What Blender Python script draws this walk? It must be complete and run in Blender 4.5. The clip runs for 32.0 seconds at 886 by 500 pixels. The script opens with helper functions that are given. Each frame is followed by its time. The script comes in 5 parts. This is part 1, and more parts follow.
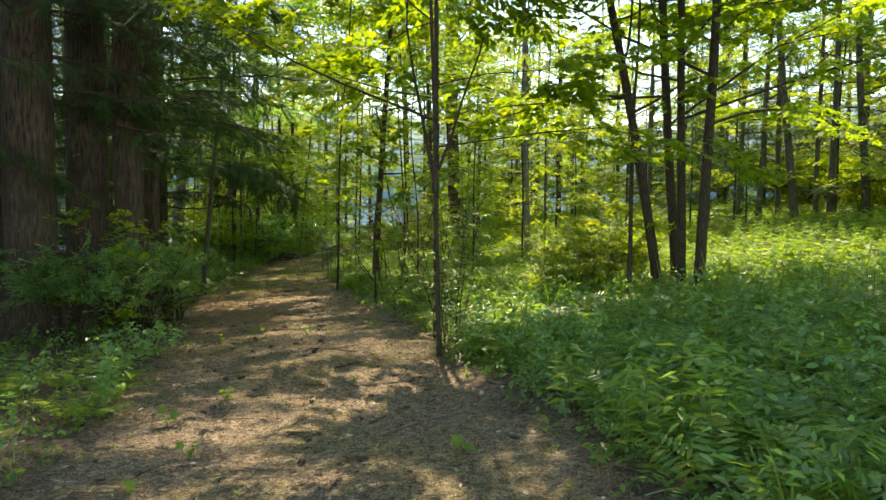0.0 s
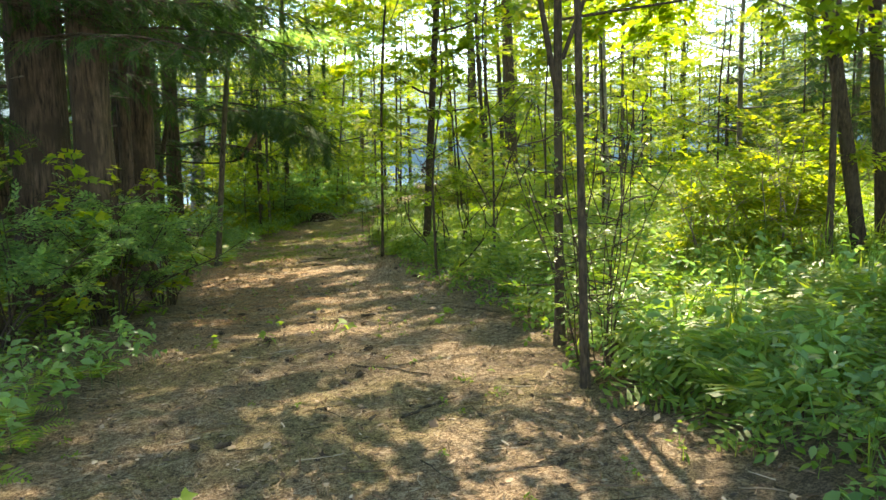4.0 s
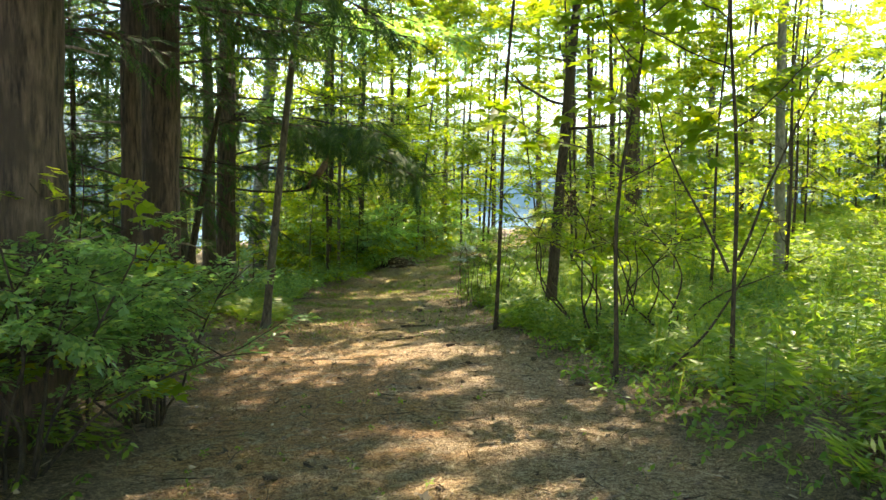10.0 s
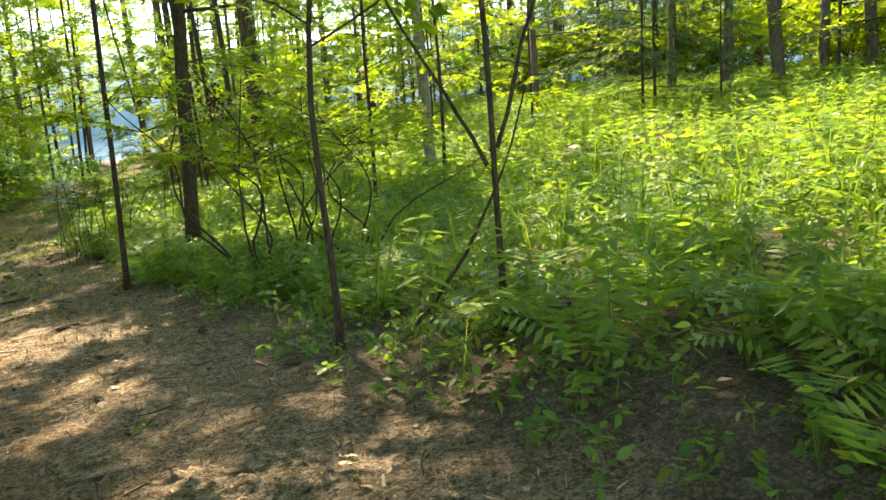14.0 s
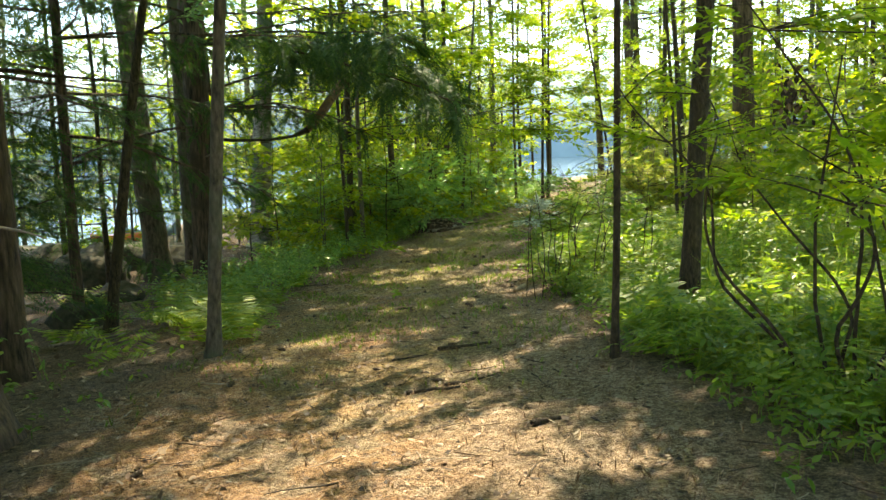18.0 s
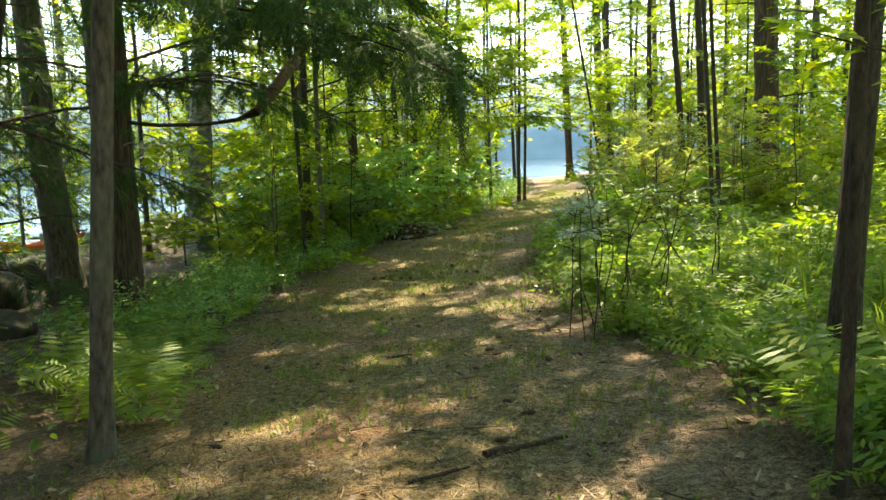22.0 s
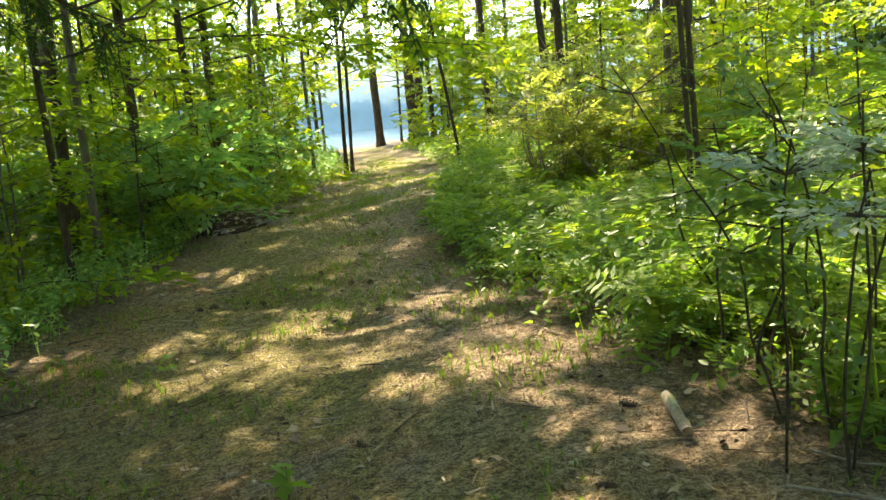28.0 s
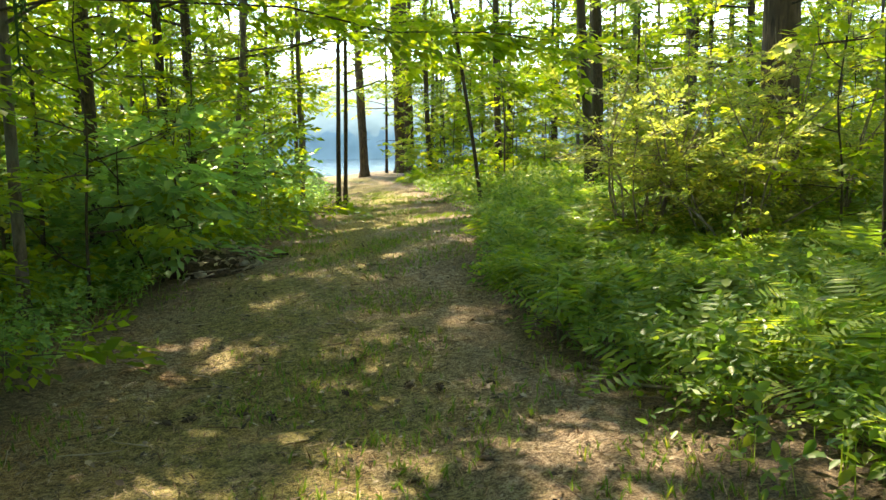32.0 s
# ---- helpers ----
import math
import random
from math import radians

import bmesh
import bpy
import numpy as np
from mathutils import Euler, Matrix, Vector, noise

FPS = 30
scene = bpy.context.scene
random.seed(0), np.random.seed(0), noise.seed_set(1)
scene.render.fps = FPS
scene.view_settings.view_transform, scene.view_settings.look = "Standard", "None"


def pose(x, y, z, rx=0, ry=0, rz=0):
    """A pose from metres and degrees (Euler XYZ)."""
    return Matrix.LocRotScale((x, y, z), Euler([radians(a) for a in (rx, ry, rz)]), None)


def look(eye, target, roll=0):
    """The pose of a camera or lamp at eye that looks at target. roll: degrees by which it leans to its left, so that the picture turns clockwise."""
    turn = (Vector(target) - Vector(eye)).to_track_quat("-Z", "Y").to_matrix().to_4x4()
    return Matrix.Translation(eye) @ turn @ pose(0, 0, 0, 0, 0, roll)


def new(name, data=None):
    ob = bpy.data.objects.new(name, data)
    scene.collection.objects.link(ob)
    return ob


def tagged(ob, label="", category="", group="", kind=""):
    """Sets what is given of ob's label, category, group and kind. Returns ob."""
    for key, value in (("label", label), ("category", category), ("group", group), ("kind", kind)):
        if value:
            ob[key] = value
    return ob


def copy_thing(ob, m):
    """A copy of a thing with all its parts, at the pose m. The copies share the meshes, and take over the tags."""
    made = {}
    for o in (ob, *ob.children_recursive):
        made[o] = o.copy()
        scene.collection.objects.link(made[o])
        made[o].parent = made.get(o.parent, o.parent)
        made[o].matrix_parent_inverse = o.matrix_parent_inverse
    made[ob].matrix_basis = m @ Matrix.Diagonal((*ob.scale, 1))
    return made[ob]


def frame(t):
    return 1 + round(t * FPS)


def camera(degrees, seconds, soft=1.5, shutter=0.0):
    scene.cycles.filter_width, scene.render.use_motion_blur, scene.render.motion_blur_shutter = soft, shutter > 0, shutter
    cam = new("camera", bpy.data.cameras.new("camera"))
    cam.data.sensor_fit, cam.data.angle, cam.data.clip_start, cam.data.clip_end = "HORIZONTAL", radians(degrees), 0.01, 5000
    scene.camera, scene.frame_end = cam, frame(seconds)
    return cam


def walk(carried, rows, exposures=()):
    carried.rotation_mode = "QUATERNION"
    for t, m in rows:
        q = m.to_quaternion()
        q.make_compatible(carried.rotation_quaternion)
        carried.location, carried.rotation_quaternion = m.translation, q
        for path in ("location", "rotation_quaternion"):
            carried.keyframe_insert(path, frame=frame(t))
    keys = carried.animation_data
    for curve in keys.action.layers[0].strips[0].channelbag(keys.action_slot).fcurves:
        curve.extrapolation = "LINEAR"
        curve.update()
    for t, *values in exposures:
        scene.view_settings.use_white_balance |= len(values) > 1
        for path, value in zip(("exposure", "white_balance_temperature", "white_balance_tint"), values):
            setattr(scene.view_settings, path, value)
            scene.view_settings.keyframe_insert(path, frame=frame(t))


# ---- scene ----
cam = camera(58.45, 32.0)
PATH = [
    (0, pose(0.462, -4.701, 1.876, 86.16, -0.28, -3.56)),
    (0.5, pose(0.470, -4.163, 1.822, 84.70, 0.09, -2.18)),
    (1, pose(0.399, -3.557, 1.751, 83.76, -0.14, -0.20)),
    (1.5, pose(0.307, -2.999, 1.687, 79.33, 0.89, -2.83)),
    (2, pose(0.224, -2.447, 1.623, 80.03, -0.35, -2.11)),
    (2.5, pose(0.126, -1.937, 1.571, 83.37, -0.13, -1.35)),
    (4.5, pose(-0.090, 0.172, 1.457, 83.05, 1.68, -0.58)),
    (5, pose(-0.212, 0.626, 1.417, 82.29, 1.07, 1.50)),
    (5.5, pose(-0.257, 1.017, 1.447, 80.61, 0.69, 1.79)),
    (6, pose(-0.312, 1.470, 1.456, 80.74, 0.75, 1.99)),
    (6.5, pose(-0.379, 1.917, 1.439, 80.95, 1.14, -0.13)),
    (7, pose(-0.413, 2.320, 1.418, 82.09, 0.81, -1.15)),
    (7.5, pose(-0.549, 2.714, 1.389, 81.54, -1.06, 0.70)),
    (8, pose(-0.672, 3.104, 1.388, 82.13, -1.21, 1.74)),
    (8.5, pose(-0.731, 3.541, 1.344, 81.32, -1.20, 3.54)),
    (9, pose(-0.852, 3.946, 1.300, 82.92, -1.24, 3.72)),
    (9.5, pose(-0.955, 4.392, 1.279, 87.43, -1.04, 3.80)),
    (10, pose(-1.033, 4.782, 1.275, 86.41, -1.05, 3.97)),
    (10.5, pose(-1.098, 5.130, 1.220, 84.11, -0.99, 0.74)),
    (11, pose(-1.127, 5.478, 1.198, 84.52, 0.20, -4.34)),
    (11.5, pose(-1.240, 5.864, 1.155, 86.00, 1.59, -6.33)),
    (12, pose(-1.267, 6.208, 1.122, 83.08, 5.14, -16.57)),
    (12.5, pose(-1.209, 6.509, 1.111, 81.73, 2.10, -22.12)),
    (13, pose(-1.165, 6.823, 1.080, 79.07, 4.14, -26.87)),
    (13.5, pose(-1.155, 7.098, 1.075, 78.63, 4.45, -31.16)),
    (14, pose(-1.161, 7.433, 1.056, 79.89, 3.93, -23.79)),
    (14.5, pose(-1.236, 7.829, 1.011, 81.49, 1.49, -16.10)),
    (16.5, pose(-1.235, 9.291, 1.079, 84.03, 2.38, -4.23)),
    (17, pose(-1.316, 9.543, 1.059, 84.14, 2.11, 4.54)),
    (17.5, pose(-1.428, 9.892, 1.044, 84.19, 2.37, 4.78)),
    (18, pose(-1.532, 10.251, 0.997, 83.21, 2.15, 7.26)),
    (18.5, pose(-1.645, 10.620, 0.972, 79.73, 2.02, 8.02)),
    (19, pose(-1.800, 10.949, 0.989, 79.55, 2.04, 5.82)),
    (19.5, pose(-1.881, 11.254, 0.977, 80.88, 2.39, 5.04)),
    (20, pose(-2.010, 11.570, 0.959, 81.73, 1.82, 8.81)),
    (20.5, pose(-2.142, 11.934, 0.917, 82.11, 1.07, 8.25)),
    (21, pose(-2.187, 12.341, 0.896, 84.16, 2.01, 5.56)),
    (21.5, pose(-2.317, 12.754, 0.860, 83.37, 1.23, 4.64)),
    (22, pose(-2.433, 13.133, 0.844, 83.23, 1.95, 3.61)),
    (22.5, pose(-2.479, 13.551, 0.855, 86.25, 2.30, 3.10)),
    (23, pose(-2.594, 13.923, 0.834, 84.19, 1.69, 0.66)),
    (23.5, pose(-2.703, 14.345, 0.825, 83.30, 1.96, -3.51)),
    (24, pose(-2.813, 14.846, 0.796, 84.16, 3.25, -3.45)),
    (24.5, pose(-2.958, 15.301, 0.718, 81.56, 3.66, -7.21)),
    (26.5, pose(-3.334, 16.614, 0.617, 78.05, 1.50, -9.99)),
    (27, pose(-3.410, 16.962, 0.602, 80.62, 4.58, -10.37)),
    (27.5, pose(-3.434, 17.334, 0.570, 77.93, 4.86, -11.96)),
    (28, pose(-3.508, 17.662, 0.570, 80.53, 4.51, -12.20)),
    (28.5, pose(-3.613, 17.999, 0.588, 85.47, 3.69, -11.76)),
    (29, pose(-3.680, 18.381, 0.548, 85.26, 0.59, -10.22)),
    (29.5, pose(-3.761, 18.716, 0.532, 84.91, 0.09, -8.53)),
    (30, pose(-3.791, 19.029, 0.509, 84.09, 0.96, -10.37)),
    (30.5, pose(-3.799, 19.403, 0.529, 84.66, 0.94, -12.29)),
    (31, pose(-3.856, 19.790, 0.501, 84.81, 0.78, -13.17)),
    (31.5, pose(-3.890, 20.182, 0.498, 84.35, 1.00, -13.98)),
    (32, pose(-3.876, 20.596, 0.492, 82.99, 0.80, -14.47)),
]
EXPOSURE = 2.65
KELVIN, TINT = 8200, 4
walk(cam, PATH, [(t, EXPOSURE + stops, KELVIN, TINT) for t, stops in ((0, -0.8), (0.5, -0.55), (1.5, -0.3), (4.5, -0.15), (9, 0.0), (25, 0.0), (27, 0.15), (28, 0.25), (29, 0.1), (32, 0.05))])

# ---- light ----
SUN_TURN, SUN_HEIGHT = radians(-2), radians(52)
to_sun = Vector((math.sin(SUN_TURN) * math.cos(SUN_HEIGHT), math.cos(SUN_TURN) * math.cos(SUN_HEIGHT), math.sin(SUN_HEIGHT)))
world = bpy.data.worlds.new("world")
scene.world = world
world.use_nodes = True
sky = world.node_tree.nodes.new("ShaderNodeTexSky")
sky.sky_type, sky.sun_disc = "NISHITA", False
sky.dust_density, sky.ozone_density = 0.0, 2.0
sky.sun_elevation, sky.sun_rotation = SUN_HEIGHT, SUN_TURN
background = world.node_tree.nodes["Background"]
background.inputs["Strength"].default_value = 0.15
world.node_tree.links.new(sky.outputs[0], background.inputs["Color"])
sun = new("sun", bpy.data.lights.new("sun", "SUN"))
sun.data.energy, sun.data.angle, sun.data.color = 3.2, radians(0.6), (1.0, 0.92, 0.8)
sun.matrix_world = look(to_sun * 60, (0, 0, 0))


# ---- materials ----
def material(name):
    m = bpy.data.materials.new(name)
    m.use_nodes = True
    t = m.node_tree
    return m, t.nodes, t.links, t.nodes["Principled BSDF"]


def node(nodes, kind, **values):
    n = nodes.new(kind)
    for key, value in values.items():
        n.inputs[key.replace("_", " ")].default_value = value
    return n


def ramp(nodes, stops):
    n = nodes.new("ShaderNodeValToRGB")
    while len(n.color_ramp.elements) < len(stops):
        n.color_ramp.elements.new(0.5)
    for e, (p, c) in zip(n.color_ramp.elements, stops):
        e.position, e.color = p, (*c, 1)
    return n


def mixed(nodes, links, factor, a, b):
    n = nodes.new("ShaderNodeMix")
    n.data_type = "RGBA"
    links.new(factor, n.inputs[0])
    for i, c in ((6, a), (7, b)):
        if isinstance(c, tuple):
            n.inputs[i].default_value = (*c, 1)
        else:
            links.new(c, n.inputs[i])
    return n.outputs[2]


def bark(name, dark, light, stretch=0.12, scale=14.0, moss=None, rough=0.9, depth=0.5):
    m, nodes, links, shade = material(name)
    where = nodes.new("ShaderNodeTexCoord")
    squeeze = nodes.new("ShaderNodeMapping")
    squeeze.inputs["Scale"].default_value = (1, 1, stretch)
    links.new(where.outputs["Object"], squeeze.inputs[0])
    ridges = node(nodes, "ShaderNodeTexNoise", Scale=scale, Detail=6, Roughness=0.65)
    links.new(squeeze.outputs[0], ridges.inputs["Vector"])
    big = node(nodes, "ShaderNodeTexNoise", Scale=2.2, Detail=3)
    links.new(where.outputs["Object"], big.inputs["Vector"])
    r = ramp(nodes, [(0.35, dark), (0.68, light)])
    links.new(ridges.outputs["Fac"], r.inputs[0])
    colour = r.outputs[0]
    patch = ramp(nodes, [(0.5, (0, 0, 0)), (0.66, (1, 1, 1))])
    links.new(big.outputs["Fac"], patch.inputs[0])
    colour = mixed(nodes, links, patch.outputs[0], colour, moss or tuple(0.5 * (a + b) for a, b in zip(dark, light)))
    links.new(colour, shade.inputs["Base Color"])
    shade.inputs["Roughness"].default_value = rough
    bump = node(nodes, "ShaderNodeBump", Strength=depth, Distance=0.03)
    links.new(ridges.outputs["Fac"], bump.inputs["Height"])
    links.new(bump.outputs[0], shade.inputs["Normal"])
    return m


def leaf(name, low, high, glow, through_share=0.5, rough=0.5, gloss=0.22):
    """Thin leaf: a glossy-diffuse top and light that passes through."""
    m, nodes, links, shade = material(name)
    island = nodes.new("ShaderNodeNewGeometry")
    r = ramp(nodes, [(0.0, low), (0.8, high), (1.0, tuple(c * f for c, f in zip(high, (1.5, 1.15, 0.9))))])
    links.new(island.outputs["Random Per Island"], r.inputs[0])
    links.new(r.outputs[0], shade.inputs["Base Color"])
    shade.inputs["Roughness"].default_value = rough
    shade.inputs["Specular IOR Level"].default_value = gloss
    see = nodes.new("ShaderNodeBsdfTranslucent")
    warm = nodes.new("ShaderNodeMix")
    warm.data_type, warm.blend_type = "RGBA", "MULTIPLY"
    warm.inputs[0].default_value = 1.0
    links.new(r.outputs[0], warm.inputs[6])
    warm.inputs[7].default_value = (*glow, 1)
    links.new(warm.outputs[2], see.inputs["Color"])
    both = nodes.new("ShaderNodeMixShader")
    both.inputs[0].default_value = through_share
    links.new(shade.outputs[0], both.inputs[1])
    links.new(see.outputs[0], both.inputs[2])
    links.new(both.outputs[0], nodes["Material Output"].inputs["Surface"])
    return m


def plain(name, low, high, scale=20.0, rough=0.85, bump=0.3, random_share=0.0):
    m, nodes, links, shade = material(name)
    where = nodes.new("ShaderNodeTexCoord")
    n = node(nodes, "ShaderNodeTexNoise", Scale=scale, Detail=5)
    links.new(where.outputs["Object"], n.inputs["Vector"])
    r = ramp(nodes, [(0.3, low), (0.7, high)])
    if random_share:
        island = nodes.new("ShaderNodeNewGeometry")
        links.new(island.outputs["Random Per Island"], r.inputs[0])
    else:
        links.new(n.outputs["Fac"], r.inputs[0])
    links.new(r.outputs[0], shade.inputs["Base Color"])
    shade.inputs["Roughness"].default_value = rough
    b = node(nodes, "ShaderNodeBump", Strength=bump, Distance=0.02)
    links.new(n.outputs["Fac"], b.inputs["Height"])
    links.new(b.outputs[0], shade.inputs["Normal"])
    return m


BARK_PINE = bark("pine_bark", (0.02, 0.013, 0.01), (0.18, 0.12, 0.085), 0.14, 26, (0.06, 0.04, 0.028), 0.95, 1.0)
BARK_GREY = bark("grey_bark", (0.035, 0.026, 0.019), (0.17, 0.135, 0.1), 0.3, 22, (0.1, 0.11, 0.07), 0.9, 0.4)
BARK_DARK = bark("dark_bark", (0.012, 0.008, 0.005), (0.1, 0.068, 0.042), 0.3, 38, (0.055, 0.042, 0.026), 0.95, 1.0)
BARK_BIRCH = bark("birch_bark", (0.07, 0.055, 0.045), (0.4, 0.36, 0.31), 2.5, 7, (0.11, 0.14, 0.12), 0.8, 0.4)
BARK_PALE = bark("pale_bark", (0.11, 0.095, 0.075), (0.3, 0.26, 0.2), 0.4, 18, (0.13, 0.14, 0.09), 0.9, 0.4)
DEADWOOD = bark("dead_wood", (0.1, 0.075, 0.055), (0.34, 0.28, 0.22), 1.0, 30, None, 0.9, 0.5)
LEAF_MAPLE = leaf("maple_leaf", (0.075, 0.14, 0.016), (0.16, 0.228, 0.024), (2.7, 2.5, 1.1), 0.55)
# Lit copy of the maple leaf: sunlight is put into its lighter colour.
LEAF_LIME = leaf("sun_tinted_maple_leaf", (0.11, 0.2, 0.02), (0.22, 0.29, 0.035), (2.3, 2.0, 0.9), 0.55)
# The cool cast of shaded foliage is put into this leaf's colour.
LEAF_DARK = leaf("shade_tinted_leaf", (0.085, 0.17, 0.068), (0.18, 0.29, 0.115), (2.4, 2.5, 1.3), 0.5, 0.34, 0.5)
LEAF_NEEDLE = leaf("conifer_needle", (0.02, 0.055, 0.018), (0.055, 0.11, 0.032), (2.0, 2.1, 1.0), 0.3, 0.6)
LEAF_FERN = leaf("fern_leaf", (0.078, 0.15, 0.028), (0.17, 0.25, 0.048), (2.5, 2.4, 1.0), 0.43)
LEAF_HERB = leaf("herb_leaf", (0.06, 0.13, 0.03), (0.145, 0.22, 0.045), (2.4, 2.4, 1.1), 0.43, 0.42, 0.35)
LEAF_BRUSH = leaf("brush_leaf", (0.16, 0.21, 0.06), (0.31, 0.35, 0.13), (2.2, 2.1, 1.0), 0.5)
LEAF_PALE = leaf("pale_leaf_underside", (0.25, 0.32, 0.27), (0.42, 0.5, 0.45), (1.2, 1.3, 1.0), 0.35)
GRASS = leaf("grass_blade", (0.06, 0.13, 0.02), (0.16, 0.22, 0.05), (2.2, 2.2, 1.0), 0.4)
STRAW = plain("dry_needle", (0.15, 0.08, 0.038), (0.4, 0.26, 0.15), 8, 0.8, 0.1, 1.0)
DRY_LEAF = plain("dead_leaf", (0.1, 0.055, 0.03), (0.36, 0.25, 0.16), 8, 0.7, 0.1, 1.0)
CONE = plain("pine_cone_scale", (0.03, 0.02, 0.014), (0.1, 0.065, 0.04), 60, 0.9)
ROCK = plain("mossy_granite", (0.018, 0.025, 0.01), (0.085, 0.078, 0.055), 9, 0.95, 1.0)
STEM = plain("green_stem", (0.06, 0.09, 0.03), (0.13, 0.15, 0.05), 12, 0.7)

# ---- mesh building ----
rng = np.random.default_rng(7)


def build(name, verts, faces, mats, index=None, smooth=False):
    """A mesh from arrays; faces is an (n, 3) or (n, 4) array."""
    mesh = bpy.data.meshes.new(name)
    verts, faces = np.asarray(verts, np.float32), np.asarray(faces, np.int32)
    count, side = faces.shape
    mesh.vertices.add(len(verts))
    mesh.vertices.foreach_set("co", verts.ravel())
    mesh.loops.add(count * side)
    mesh.loops.foreach_set("vertex_index", faces.ravel())
    mesh.polygons.add(count)
    mesh.polygons.foreach_set("loop_start", np.arange(0, count * side, side, dtype=np.int32))
    if index is not None:
        mesh.polygons.foreach_set("material_index", np.asarray(index, np.int32))
    if smooth:
        mesh.polygons.foreach_set("use_smooth", np.ones(count, bool))
    for m in mats if isinstance(mats, (list, tuple)) else [mats]:
        mesh.materials.append(m)
    mesh.update(calc_edges=True)
    return mesh


def part(name, mesh, parent, label=""):
    ob = new(name, mesh)
    ob.parent = parent
    return tagged(ob, label)


def join(pieces):
    """Joins (verts, faces) pairs of one face size."""
    verts, faces, at = [], [], 0
    for v, f in pieces:
        verts.append(v)
        faces.append(np.asarray(f) + at)
        at += len(v)
    return np.concatenate(verts), np.concatenate(faces)


def scatter(proto, turns, places):
    """Many copies of one (verts, faces) piece as real geometry."""
    v, f = proto
    verts = np.einsum("nij,vj->nvi", turns, v) + places[:, None, :]
    faces = f[None] + (np.arange(len(places)) * len(v))[:, None, None]
    return verts.reshape(-1, 3), faces.reshape(-1, f.shape[1])


def spin(n, tilt=0.3, low=0.8, high=1.2):
    """Random turns about z with some tilt, and a random size."""
    a, b, c = rng.uniform(0, 2 * np.pi, n), rng.normal(0, tilt, n), rng.normal(0, tilt, n)
    size = rng.uniform(low, high, n)
    z, o = np.zeros(n), np.ones(n)
    def m(*r):
        return np.stack(r, -1).reshape(n, 3, 3)
    rz = m(np.cos(a), -np.sin(a), z, np.sin(a), np.cos(a), z, z, z, o)
    rx = m(o, z, z, z, np.cos(b), -np.sin(b), z, np.sin(b), np.cos(b))
    ry = m(np.cos(c), z, np.sin(c), z, o, z, -np.sin(c), z, np.cos(c))
    return rz @ rx @ ry * size[:, None, None]


def aimed(ways, tilt=0.25, low=0.8, high=1.2):
    """Turns whose y axis follows the given ways, kept mostly flat."""
    n = len(ways)
    y = ways + rng.normal(0, 0.25, (n, 3))
    y /= np.linalg.norm(y, axis=1)[:, None]
    up = np.array([0, 0, 1.0]) + rng.normal(0, tilt, (n, 3))
    x = np.cross(y, up)
    x /= np.linalg.norm(x, axis=1)[:, None] + 1e-9
    z = np.cross(x, y)
    return np.stack([x, y, z], -1) * rng.uniform(low, high, n)[:, None, None]


def tube(points, radii, sides=8, rough=0.0):
    p = np.asarray(points, float)
    n = len(p)
    d = np.gradient(p, axis=0)
    d /= np.linalg.norm(d, axis=1)[:, None] + 1e-9
    ref = np.where(np.abs(d[:, 2:3]) < 0.9, [[0, 0, 1.0]], [[1.0, 0, 0]])
    u = np.cross(d, ref)
    u /= np.linalg.norm(u, axis=1)[:, None] + 1e-9
    w = np.cross(d, u)
    a = np.arange(sides) * 2 * np.pi / sides
    r = np.asarray(radii)[:, None] * (1 + rough * rng.normal(0, 1, (n, sides)))
    v = p[:, None] + r[..., None] * (np.cos(a)[None, :, None] * u[:, None] + np.sin(a)[None, :, None] * w[:, None])
    i, j = np.meshgrid(np.arange(n - 1), np.arange(sides), indexing="ij")
    k = (j + 1) % sides
    f = np.stack([i * sides + j, i * sides + k, (i + 1) * sides + k, (i + 1) * sides + j], -1).reshape(-1, 4)
    return v.reshape(-1, 3), f


def wander(start, way, length, steps=6, bend=0.15, lift=0.0):
    """A crooked line from start."""
    p, d = [np.array(start, float)], np.array(way, float)
    d /= np.linalg.norm(d)
    for _ in range(steps):
        d = d + rng.normal(0, bend, 3) + [0, 0, lift / steps]
        d /= np.linalg.norm(d)
        p.append(p[-1] + d * length / steps)
    return np.array(p)


# Leaf pieces: y is along the leaf.
LOBED = (np.array([[0, 0, 0], [0.26, 0.1, 0.03], [0.5, 0.42, 0.02], [0.2, 0.52, 0.03], [0, 1, -0.06], [-0.2, 0.52, 0.03], [-0.5, 0.42, 0.02], [-0.26, 0.1, 0.03]]),
         np.array([[0, 1, 2], [0, 2, 3], [0, 3, 4], [0, 4, 5], [0, 5, 6], [0, 6, 7]]))
OVAL = (np.array([[0, 0, 0], [0.27, 0.45, 0.05], [0, 1, -0.08], [-0.27, 0.45, 0.05]]), np.array([[0, 1, 2], [0, 2, 3]]))
FOLDED = (np.array([[0, 0, 0], [0.2, 0.22, 0.05], [0.24, 0.52, 0.05], [0, 1, -0.1], [-0.24, 0.52, 0.05], [-0.2, 0.22, 0.05]]), np.array([[0, 1, 2], [0, 2, 3], [0, 3, 4], [0, 4, 5]]))
BLADE = (np.array([[0, 0, 0], [0.13, 0.4, 0.03], [0, 1, -0.16], [-0.13, 0.4, 0.03]]), np.array([[0, 1, 2], [0, 2, 3]]))


def turn_z(a, v):
    c, s = math.cos(a), math.sin(a)
    return v @ np.array([[c, s, 0], [-s, c, 0], [0, 0, 1]])


